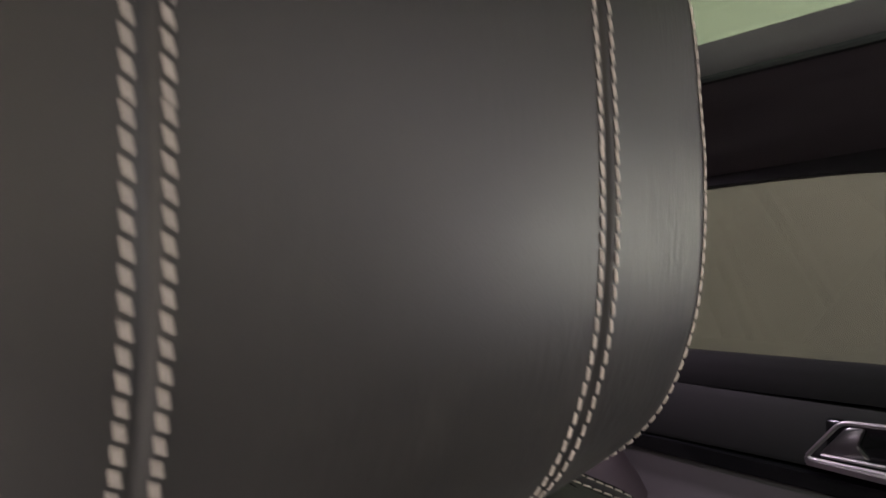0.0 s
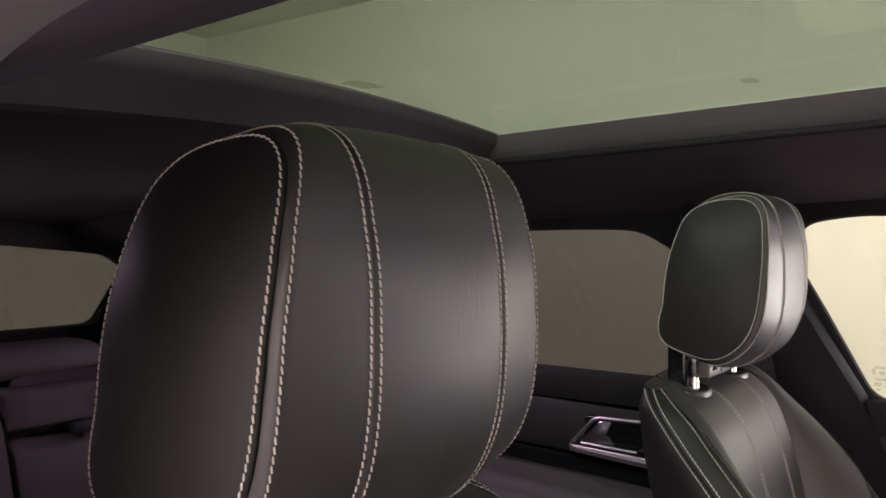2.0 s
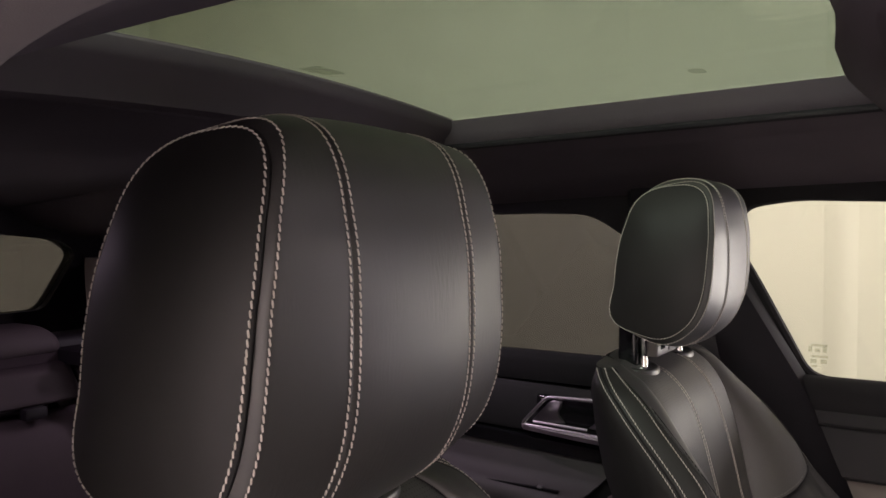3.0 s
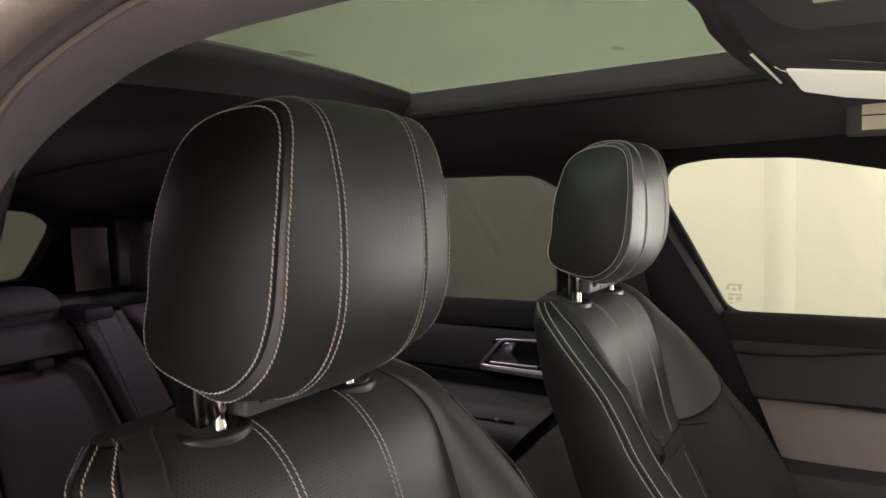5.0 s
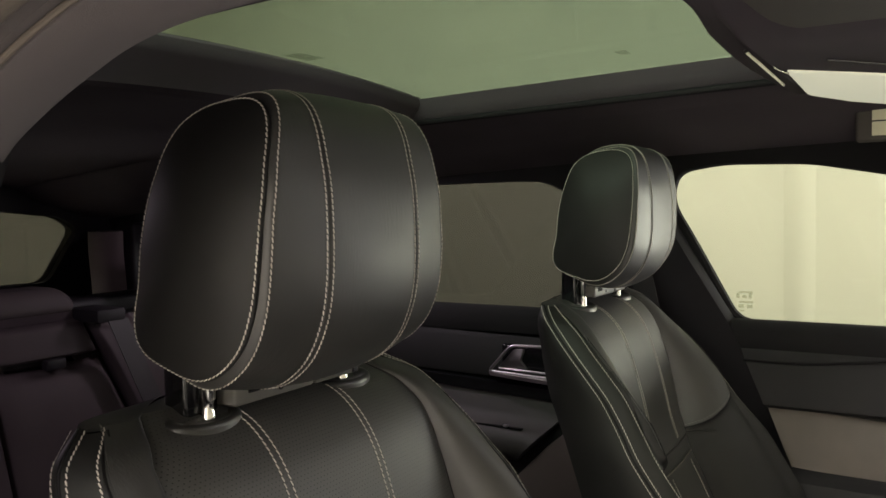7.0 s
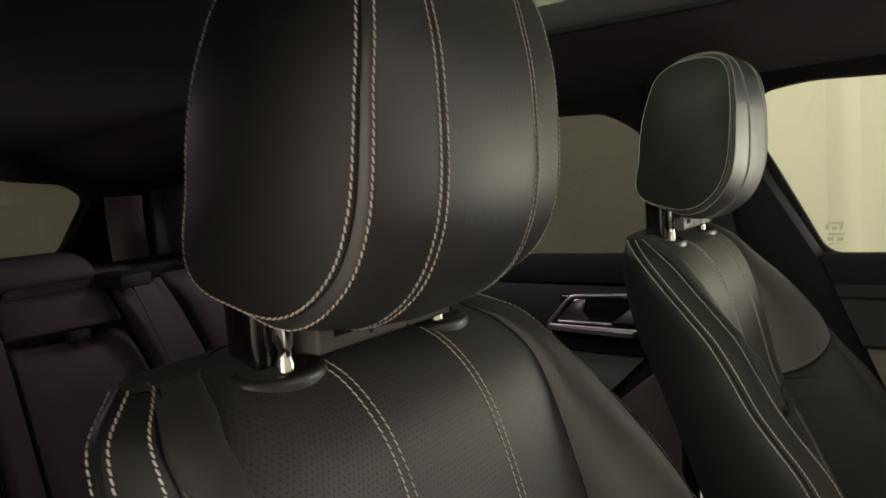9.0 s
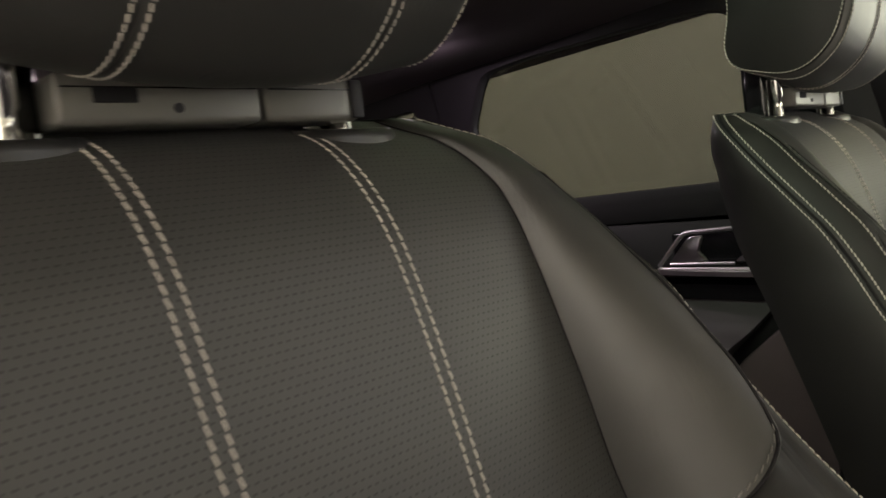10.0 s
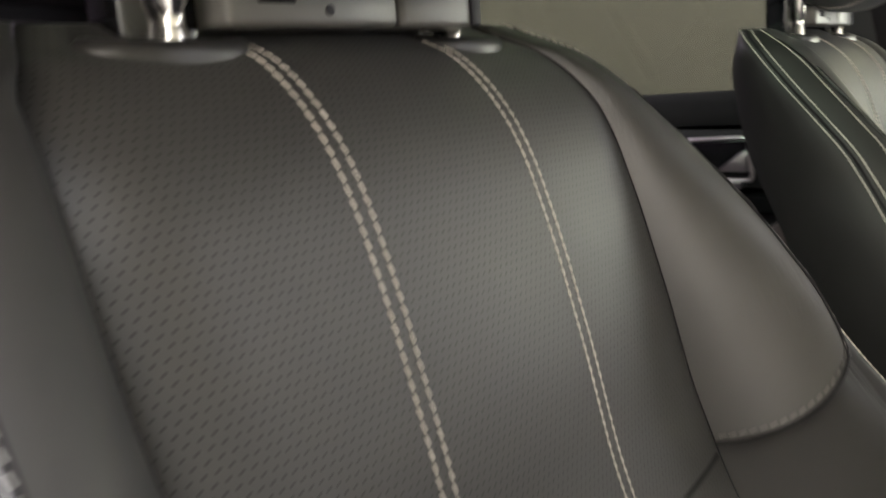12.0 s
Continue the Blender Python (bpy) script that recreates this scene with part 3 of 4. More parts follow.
def pane(hole, d):
    bm = bmesh.new()
    loft(bm, [[(x, glass_y(z) + d + 0.004, z) for x, z in hole], [(x, glass_y(z) + d, z) for x, z in hole]], True, True)
    return bm


front_hole = soft_corners([(0.138, 1.219), (0.060, 1.380), (0.022, 1.452), (0.036, 1.508), (0.12, 1.5205), (0.27, 1.516), (0.43, 1.485), (0.80, 1.38), (0.91, 1.30), (0.91, 1.219)], 0.03)
rear_hole = soft_corners([(-0.742, 1.2205), (-0.795, 1.385), (-0.722, 1.492), (-0.60, 1.500), (-0.33, 1.502), (-0.24, 1.499), (-0.17, 1.455), (-0.155, 1.219)], 0.03)
quarter_hole = soft_corners([(-0.933, 1.454), (-1.040, 1.252), (-1.310, 1.263), (-1.215, 1.360), (-1.11, 1.424), (-1.01, 1.453)], 0.012)


def door_card(x0, x1, shape, slope=0.0, lean=0.0):
    """The inner face of a door: a section of (y, z) drawn along the car; lean slants its rear edge."""
    bm = bmesh.new()
    rings = []
    for i in range(13):
        f = i / 12
        starts = [x0 + lean * (1.217 - z) for y, z in shape]
        rings.append([(s0 + (x1 - s0) * f, y, z + slope * (x1 - x0) * f) for s0, (y, z) in zip(starts, shape)])
    loft(bm, rings, True, True)
    return bm


front_door = thing("front_door", "black front car door with beige insert and clear window", "car door", (0, 0, 0))
part("window_frame", frame_plate(front_hole, (-0.075, 1.190, 0.95, 1.565), -0.012, 0.012), belt_matte, front_door)
glass = part("window_pane", pane(front_hole, 0.006), glass_front, front_door, "clear side glass")
glass.visible_shadow = False
belt = [(0.757, 1.219), (0.744, 1.2235), (0.724, 1.220), (0.708, 1.205), (0.704, 1.182), (0.707, 1.168), (0.80, 1.160), (0.80, 1.205)]
part("belt_trim", door_card(0.130, 0.95, belt, 0.0, 0.44), belt_matte, front_door, "soft black belt rail")
upper = [(0.80, 1.172), (0.706, 1.172), (0.698, 1.160), (0.690, 1.10), (0.686, 1.072), (0.70, 1.064), (0.80, 1.06)]
part("upper_panel", door_card(0.130, 0.95, upper, 0.0, 0.44), soft_trim, front_door, "soft black upper panel")
part("insert_panel", door_card(0.130, 0.95, [(0.80, 1.066), (0.712, 1.066), (0.706, 1.055), (0.692, 0.985), (0.690, 0.960), (0.80, 0.955)], -0.045, 0.44), beige_insert, front_door, "beige leather insert")
part("armrest", door_card(0.130, 0.95, [(0.80, 0.958), (0.66, 0.958), (0.640, 0.948), (0.632, 0.92), (0.645, 0.885), (0.70, 0.86), (0.80, 0.85)], -0.01, 0.44), soft_trim, front_door, "padded black armrest")
part("lower_panel", door_card(0.130, 0.95, [(0.80, 0.862), (0.705, 0.862), (0.695, 0.80), (0.69, 0.45), (0.80, 0.45)], 0.0, 0.44), hard_trim, front_door)
groove = [(x, 0.7025 - 0.0005, 1.150 + 0.055 * (x - 0.13) + 0.005 * math.sin(16 * x + 0.6)) for x in [0.157 + 0.775 * i / 30 for i in range(31)]]
# dark bead stands in for the shade below the belt pad's edge
part("panel_groove", tube([(x, 0.6945, z) for x, y, z in groove], 0.0028, 8), belt_matte, front_door, "dark bead for the crease's shade")

rear_door = thing("rear_door", "black rear car door with chrome handle and tinted window", "car door", (0, 0, 0))
part("window_frame", frame_plate(rear_hole, (-0.865, 1.190, -0.115, 1.545), -0.012, 0.012), hard_trim, rear_door)
glass = part("window_pane", pane(rear_hole, 0.006), glass_tint, rear_door, "dark tinted side glass")
glass.visible_shadow = False
part("belt_trim", door_card(-0.835, -0.115, belt), belt_matte, rear_door, "soft black belt rail")
part("upper_panel", door_card(-0.835, -0.115, [(0.80, 1.172), (0.706, 1.172), (0.697, 1.160), (0.690, 1.085), (0.693, 1.078), (0.80, 1.07)], -0.02), soft_trim, rear_door, "soft black upper panel")
part("trim_band", door_card(-0.835, -0.115, [(0.80, 1.082), (0.700, 1.082), (0.690, 1.076), (0.692, 1.052), (0.71, 1.045), (0.80, 1.04)], -0.04), gloss_black, rear_door, "glossy black trim band")
bm = bmesh.new()
rest_shape = [(0.80, 1.052), (0.712, 1.052), (0.703, 1.04), (0.690, 0.992), (0.681, 0.977), (0.662, 0.968), (0.646, 0.960), (0.638, 0.944), (0.640, 0.926), (0.655, 0.905), (0.70, 0.885), (0.80, 0.88)]
def rest_front(z):
    """The slanted front end of the armrest."""
    return -0.183 - 1.0 * (1.017 - z)
loft(bm, [[(-0.835 + (rest_front(z) + 0.835) * f - (0.012 if f == 1 else 0), y + (0.01 if f == 1 else 0), z - 0.028 * (f - 0.9) - (0.004 if f == 1 else 0)) for y, z in rest_shape] for f in (0, 0.15, 0.3, 0.45, 0.6, 0.75, 0.88, 0.96, 0.985, 1)], True, True)
rest = part("armrest", bm, door_mauve, rear_door, "padded dark mauve leather armrest")
part("switch_slot", block((-0.45, 0.652, 0.9665), (-0.29, 0.662, 0.9705), 0.001, 2), gloss_black, rest)
part("window_switch", block((-0.335, 0.652, 0.969), (-0.324, 0.660, 0.9745), 0.002, 2), satin_chrome, rest, "small chrome switch")
part("lower_panel", door_card(-0.835, -0.115, [(0.80, 1.048), (0.716, 1.048), (0.704, 0.955), (0.698, 0.82), (0.694, 0.45), (0.80, 0.45)]), belt_matte, rear_door, "black lower panel")
bm = bmesh.new()
pocket = soft_corners([(-0.171, 0.992), (-0.245, 0.930), (-0.338, 0.834), (-0.320, 0.70), (-0.118, 0.70), (-0.118, 1.03)], 0.006)
loft(bm, [[(x, 0.70, z) for x, z in pocket], [(x, 0.689, z) for x, z in pocket], [(-0.23 + (x + 0.23) * 0.97, 0.686, 0.87 + (z - 0.87) * 0.97) for x, z in pocket]], True, True)
part("pocket_panel", bm, lit_mauve, rear_door, "dark mauve lower panel")
# chrome handle: a slanted ring round a cup, a blade under it and a lever plate in it
cup = part("handle_cup", block((-0.352, 0.684, 1.088), (-0.185, 0.700, 1.146), 0.006, 3), gloss_black, rear_door, "glossy black handle recess")
ring = soft_corners([(-0.377, 0, 1.086), (-0.322, 0, 1.146), (-0.186, 0, 1.150), (-0.178, 0, 1.080)], 0.012, 4)
part("handle_ring", tube([(p.x, 0.671, p.z) for p in ring + ring[:1]], 0.0036, 10), satin_chrome, rear_door, "satin chrome ring")
bm = bmesh.new()
loft(bm, [[(x, 0.684, z - 0.006), (x, y, z - 0.005), (x, y - 0.0015, z + 0.003), (x, 0.684, z + 0.005)] for x, y, z in ((-0.381, 0.680, 1.0825), (-0.372, 0.669, 1.0815), (-0.30, 0.664, 1.078), (-0.24, 0.661, 1.0755), (-0.195, 0.660, 1.074))], True, True)
part("handle_blade", bm, satin_chrome, rear_door, "satin chrome blade")
bm = bmesh.new()
plate = soft_corners([(-0.360, 0, 1.0925), (-0.318, 0, 1.138), (-0.292, 0, 1.139), (-0.303, 0, 1.112), (-0.286, 0, 1.0945)], 0.006, 4)
loft(bm, [[(p.x, 0.688, p.z) for p in plate], [(p.x, 0.680, p.z) for p in plate], [(-0.318 + (p.x + 0.318) * 0.88, 0.6775, 1.112 + (p.z - 1.112) * 0.88) for p in plate]], True, True)
part("handle_plate", bm, dark_chrome, rear_door, "dull chrome backing plate")
bm = bmesh.new()
lever = soft_corners([(-0.240, 0, 1.0935), (-0.196, 0, 1.128), (-0.188, 0, 1.128), (-0.188, 0, 1.0925)], 0.006, 4)
loft(bm, [[(p.x, 0.688, p.z) for p in lever], [(p.x, 0.676, p.z) for p in lever], [(-0.203 + (p.x + 0.203) * 0.85, 0.6735, 1.107 + (p.z - 1.107) * 0.85) for p in lever]], True, True)
part("handle_lever", bm, dark_chrome, rear_door, "dull chrome pull lever")
part("lower_rail", tube([(x, 0.6735, 1.0935 - 0.022 * (x + 0.352)) for x in (-0.352, -0.31, -0.27, -0.24)], 0.0030, 8), satin_chrome, rear_door, "satin chrome inner rail")

quarter = thing("wall_quarter", "black rear quarter trim with small tinted window", "wall", (0, 0, 0), kind="structure")
part("quarter_frame", frame_plate(quarter_hole, (-1.75, 1.150, -0.868, 1.62), -0.014, 0.012), hard_trim, quarter)
glass = part("quarter_pane", pane(quarter_hole, 0.006), glass_tint, quarter, "dark tinted quarter glass")
glass.visible_shadow = False
part("lower_trim", door_card(-1.80, -0.842, [(0.80, 1.152), (0.73, 1.152), (0.70, 1.12), (0.66, 0.95), (0.66, 0.45), (0.80, 0.45)]), hard_trim, quarter)
bm = bmesh.new()
loft(bm, [[(-1.34 - 0.40 * f, glass_y(z) - 0.014 + 0.02 * f, z) for z in (1.14, 1.2, 1.26, 1.32, 1.38, 1.44, 1.50)] for f in [i / 8 for i in range(9)]], False)
part("pillar_trim", bm, door_mauve, quarter, "curved dark pillar trim")

# lit edge of the corner in pale mauve, its shaded side a dark block
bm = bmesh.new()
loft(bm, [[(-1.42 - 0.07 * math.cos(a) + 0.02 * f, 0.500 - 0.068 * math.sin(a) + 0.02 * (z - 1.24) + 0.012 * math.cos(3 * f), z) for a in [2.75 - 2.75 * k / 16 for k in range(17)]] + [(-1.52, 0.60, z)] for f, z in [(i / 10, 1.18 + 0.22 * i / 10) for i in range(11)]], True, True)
part("corner_trim", bm, lit_mauve, quarter, "curved corner trim, dome light in its pale mauve")
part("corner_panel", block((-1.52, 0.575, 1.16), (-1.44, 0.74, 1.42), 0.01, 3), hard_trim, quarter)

pillar = thing("wall_pillar", "black centre pillar trim beside the front seat", "pillar", (0, 0, 0), kind="structure")
bm = bmesh.new()
loft(bm, [[(x0, glass_y(z) + 0.02, z), (x0, glass_y(z) - 0.020, z), (x0 + 0.012, glass_y(z) - 0.034, z), (x1 - 0.012, glass_y(z) - 0.034, z), (x1, glass_y(z) - 0.018, z), (x1, glass_y(z) + 0.02, z)] for z, x0, x1 in ((0.45, -0.115, 0.48), (1.0, -0.118, 0.236), (1.216, -0.135, 0.134), (1.35, -0.150, 0.060), (1.44, -0.158, 0.014), (1.56, -0.162, 0.0))], True, True)
part("pillar_cover", bm, hard_trim, pillar)
belt_strap = thing("seat_belt", "black webbing seat belt hanging along the pillar", "seat belt")
bm = bmesh.new()
loft(bm, [[(x - 0.022, y, z), (x + 0.022, y, z), (x + 0.022, y + 0.0016, z), (x - 0.022, y + 0.0016, z)] for x, y, z in [(-0.06 + 0.13 * (1 - f), 0.655 + 0.045 * (1 - f), 0.80 + 0.66 * f) for f in [i / 10 for i in range(11)]]], True, True)
part("webbing", bm, belt_web, belt_strap)
part("belt_anchor", block((-0.09, 0.648, 1.445), (-0.03, 0.685, 1.50), 0.008, 3), hard_trim, belt_strap)

# etched maker's mark and sensor marks on the glass: plain shapes
mark = thing("window_mark", "faint grey etched mark on the side glass", "glass mark")
for x, z, w, h in [(x + 0.019, z + 0.010, w, h) for x, z, w, h in ((0.118, 1.262, 0.026, 0.004), (0.113, 1.252, 0.006, 0.010), (0.136, 1.252, 0.006, 0.010), (0.124, 1.252, 0.008, 0.006), (0.118, 1.242, 0.026, 0.004), (0.116, 1.232, 0.010, 0.007), (0.132, 1.232, 0.010, 0.007), (0.118, 1.225, 0.008, 0.003))]:
    part("mark_bar", block((x, glass_y(z) + 0.0030, z), (x + w, glass_y(z) + 0.0050, z + h), 0, 1), etch, mark, flat=True)


# ---- roof ----
def roof_z(x):
    return 1.655 + 0.030 * x


def roof_drop(x):
    """How far the cabin's roof falls away behind the rear bench."""
    return 0.0 if x > -0.75 else 0.05 * ((x + 0.75) / -1.0) ** 1.6


RAIL = ((0.705, -0.131), (0.690, -0.123), (0.655, -0.108), (0.60, -0.090), (0.545, -0.0745), (0.535, -0.067), (0.49, -0.0605), (0.481, -0.053), (0.46, -0.050), (0.415, -0.038), (0.400, -0.026), (0.395, -0.012), (0.393, 0.009))
NEAR_RAIL = ((0.668, -0.101), (0.664, -0.093), (0.655, -0.087), (0.60, -0.075), (0.53, -0.061), (0.46, -0.050), (0.415, -0.042), (0.400, -0.035), (0.395, -0.020), (0.393, 0.009))


def rail_sag(x, y, near):
    """The rails hang lower over the rear bench; the near one also curves down into its pillar."""
    back = min(1.0, max(0.0, (-0.15 - x) / 0.5))
    sag = 0.024 * back * back * (3 - 2 * back) * min(1.0, max(0.0, (y - 0.40) / 0.06)) * min(1.0, max(0.0, (0.70 - y) / 0.10))
    if near:
        f = min(1.0, max(0.0, (0.32 - x) / 0.22))
        sag += 0.026 * f * f * max(0.0, (y - 0.46) / 0.2)
        if x < 0.1:
            sag += 0.25 * (0.1 - x) * max(0.0, (y - 0.46) / 0.2) if x > -0.15 else 0.0625 * max(0.0, (y - 0.46) / 0.2)
    return sag


headliner = thing("ceiling", "black cloth headliner round the glass roof", "ceiling", kind="structure")
for side in (1, -1):
    bm = bmesh.new()
    xs = [-1.75 + 2.25 * i / 40 for i in range(41)]
    ys = RAIL if side == 1 else NEAR_RAIL
    far_y = 0.80 if side == 1 else 0.672
    rings = [[(x, side * y, roof_z(x) + d - roof_drop(x) - rail_sag(x, y, side < 0)) for y, d in ys] + [(x, side * far_y, roof_z(x) + 0.03 - roof_drop(x)), (x, side * far_y, roof_z(x) + ys[0][1] - roof_drop(x) - rail_sag(x, ys[0][0], side < 0))] for x in xs]
    loft(bm, rings, True, True)
    part("side_rail", bm, headliner_cloth, headliner)
    part("glass_guide", tube([(x, side * 0.405, roof_z(x) - 0.034) for x in [-0.42 + 0.72 * i / 20 for i in range(21)]], 0.006 if side > 0 else 0.0028, 8), hard_trim if side > 0 else headliner_cloth, headliner)
bm = bmesh.new()
loft(bm, [[(x, y, roof_z(x) - 0.026 - roof_drop(x) - (0.006 if -0.47 < x < -0.43 else 0.0) + 0.012 * math.cos(y * 3.6) - 0.012) for y in [-0.42 + 0.84 * j / 16 for j in range(17)]] for x in [-0.415 - 1.35 * i / 44 for i in range(45)]], False)
ob = part("rear_headliner", bm, headliner_cloth, headliner)
ob.modifiers.new("thick", "SOLIDIFY").thickness = -0.03
bm = bmesh.new()
bar = ((-0.06, 0.012), (-0.012, 0.014), (-0.002, 0.008), (0.0, -0.002), (-0.004, -0.012), (-0.016, -0.022), (-0.03, -0.050), (-0.06, -0.052))
loft(bm, [[(-0.352 - 0.04 * y + dx, y, 1.660 - 0.09 * y * y + dz) for dx, dz in bar] for y in [-0.41 + 0.82 * j / 24 for j in range(25)]], True, True)
part("cross_bar", bm, headliner_cloth, headliner, "black roller shade bar")
def lip_x(y):
    """The header's rear edge, drawn back round the console."""
    return float(np.interp(y, (-0.62, -0.30, -0.17, -0.115, 0.0, 0.155, 0.25, 0.62), (0.30, 0.275, 0.267, 0.266, 0.252, 0.245, 0.248, 0.27)))


bm = bmesh.new()
loft(bm, [[(lip_x(y) + 0.004, y, roof_z(0.28) + 0.03), (lip_x(y), y, roof_z(0.28) - 0.034), (lip_x(y) + 0.018, y, roof_z(0.28) - 0.050), (0.36, y, 1.612), (0.49, y, 1.614), (0.50, y, 1.70)] for y in [-0.62 + 1.24 * j / 30 for j in range(31)]], True, True)
part("front_header", bm, headliner_cloth, headliner)
roof_pane = thing("roof_glass", "green-tinted panoramic glass roof panel", "glass roof", kind="structure")
bm = bmesh.new()
loft(bm, [[(x, y, roof_z(x) + 0.0285 - 0.11 * y * y + h) for x, h in ((-0.44, 0), (0.30, 0), (0.30, 0.006), (-0.44, 0.006))] for y in [-0.42 + 0.84 * j / 24 for j in range(25)]], True, True)
ob = part("glass_panel", bm, glass_roof, roof_pane, flat=True)
for x, y, w in ((0.057, 0.257, 0.030), (-0.33, -0.02, 0.05)):
    part("glass_mark", block((x, y, roof_z(x) + 0.0265 - 0.11 * y * y - 0.004), (x + w * 0.6, y + w, roof_z(x) + 0.0275 - 0.11 * y * y - 0.004), 0.0005, 1), etch, roof_pane, flat=True)

console = thing("overhead_console", "black overhead console with pale lens and chrome strip", "overhead console")
bm = bmesh.new()
def console_z(x, y):
    """The underside of the console, easing into the header on all sides."""
    across = min(1.0, max(0.0, (y + 0.24) / 0.15)) * min(1.0, max(0.0, (0.30 - y) / 0.12))
    along = min(1.0, max(0.0, (x - 0.288) / 0.022))
    ease = lambda q: q * q * (3 - 2 * q)
    return 1.616 - 0.0225 * ease(across) * ease(along)
loft(bm, [[(x, y, console_z(x, y)) for y in [-0.24 + 0.54 * j / 36 for j in range(37)]] + [(x, 0.30, 1.64), (x, -0.24, 1.64)] for x in (0.288, 0.292, 0.296, 0.300, 0.304, 0.308, 0.312, 0.33, 0.36, 0.40, 0.44, 0.48, 0.52, 0.56)], True, True)
part("console_body", bm, headliner_cloth, console)
part("lens_strip", tube([(0.366, 0.010, 1.5915), (0.404, 0.061, 1.5915), (0.445, 0.112, 1.5915)], 0.0012, 8), chrome, console, "thin chrome line")
part("lens_strip", tube([(0.3145, 0.020, 1.591), (0.317, 0.045, 1.5905), (0.322, 0.066, 1.590)], 0.0012, 8), chrome, console, "thin chrome line")
part("chrome_strip", tube([(0.308, -0.095, 1.590), (0.3065, 0.03, 1.5895), (0.305, 0.151, 1.589)], 0.0020, 8), chrome, console, "bright chrome strip")
bm = bmesh.new()
rim = soft_corners([(0.3205, 0.064), (0.3155, 0.285), (0.358, 0.40), (0.418, 0.50), (0.52, 0.59), (0.52, 0.22), (0.435, 0.189), (0.377, 0.124)], 0.008)
loft(bm, [[(x, y, 1.596) for x, y in rim], [(x, y, 1.591) for x, y in rim], [(0.40 + (x - 0.40) * 0.97, 0.32 + (y - 0.32) * 0.97, 1.5898) for x, y in rim]], True, True)
part("map_lens", bm, lens_white, console, "softly lit cream map lamp lens")
visor = thing("sun_visor", "dark sun visor with pale printed label against the header", "sun visor")
part("visor_board", block((0.352, 0.552, 1.541), (0.62, 0.568, 1.600), 0.008, 4), visor_cloth, visor)
part("printed_label", block((0.376, 0.5495, 1.5505), (0.50, 0.5525, 1.5955), 0.0005, 1), label_paper, visor, "pale yellow printed label")
part("label_line", block((0.376, 0.5488, 1.5725), (0.50, 0.5500, 1.5745), 0, 1), hard_trim, visor)
part("visor_hinge", tube([(0.357, 0.559, 1.596), (0.357, 0.559, 1.610)], 0.005, 10), hard_trim, visor)

near_visor = thing("sun_visor", "dark brown sun visor with a pale printed label, folded up", "sun visor")
bm = bmesh.new()
edge = soft_corners([(0.345, -0.70), (0.330, -0.32), (0.339, -0.165), (0.356, -0.112), (0.58, -0.085), (0.62, -0.70)], 0.03, 5)
loft(bm, [[(0.47 + (x - 0.47) * k, -0.36 + (y + 0.36) * k, z) for x, y in edge] for z, k in ((1.612, 0.97), (1.609, 0.995), (1.604, 1.0), (1.600, 0.99), (1.598, 0.96))], True, True)
part("visor_board", bm, visor_cloth, near_visor)
part("printed_label", block((0.376, -0.56, 1.5955), (0.46, -0.252, 1.5985), 0.0005, 1), label_paper, near_visor, "pale printed label")

dome = thing("dome_lamp", "small glowing oval dome lamp in the headliner", "ceiling lamp", group="dome lamps")
bm = bmesh.new()
loft(bm, [[(-0.684 + 0.034 * r * math.cos(a), 0.476 + 0.020 * r * math.sin(a), 1.557 - h) for a in [2 * math.pi * i / 28 for i in range(28)]] for r, h in ((1.15, -0.012), (1.15, 0.002), (1.05, 0.005), (0.92, 0.004))], True)
part("lamp_rim", bm, hard_trim, dome)
bm = bmesh.new()
loft(bm, [[(-0.684 + 0.031 * r * math.cos(a), 0.476 + 0.018 * r * math.sin(a), 1.555 - h) for a in [2 * math.pi * i / 28 for i in range(28)]] for r, h in ((1.0, 0.0), (0.8, 0.004), (0.4, 0.006), (0.05, 0.0065))], True)
part("lamp_glass", bm, lamp_lens, dome, "glowing white lens")
copy_thing(dome, pose(0, -0.952, 0))

# ---- near side: door opening ----
opening = thing("wall_near", "black roof rail and pillar trim of the open doorway", "door frame", kind="structure")
bm = bmesh.new()
loft(bm, [[(x0, -0.58, z), (x1 - 0.115, -0.585, z), (x1 - 0.068, -0.61, z), (x1, -0.655, z), (x1 + 0.004, -0.672, z), (x1 - 0.01, -0.69, z), (x0, -0.72, z)] for z, x0, x1 in ((0.45, -0.14, -0.02), (1.0, -0.14, -0.024), (1.30, -0.13, -0.012), (1.35, -0.13, -0.003), (1.405, -0.12, 0.010), (1.458, -0.12, 0.033), (1.496, -0.12, 0.056), (1.53, -0.12, 0.090))], True, True)
part("near_pillar", bm, soft_trim, opening)
part("near_quarter", block((-1.80, -0.80, 0.45), (-0.13, -0.72, 1.52), 0.01, 2), headliner_cloth, opening)
# unseen sill block added to stop low light through the doorway
part("sill_trim", block((-0.13, -0.72, 0.36), (1.02, -0.64, 0.60), 0.02, 2), hard_trim, opening)


def eased(points, rounds=3):
    """Corner cutting on an open line."""
    pts = [Vector(p) for p in points]
    for _ in range(rounds):
        pts = pts[:1] + [q for a, b in zip(pts, pts[1:]) for q in (a.lerp(b, 0.25), a.lerp(b, 0.75))] + pts[-1:]
    return pts


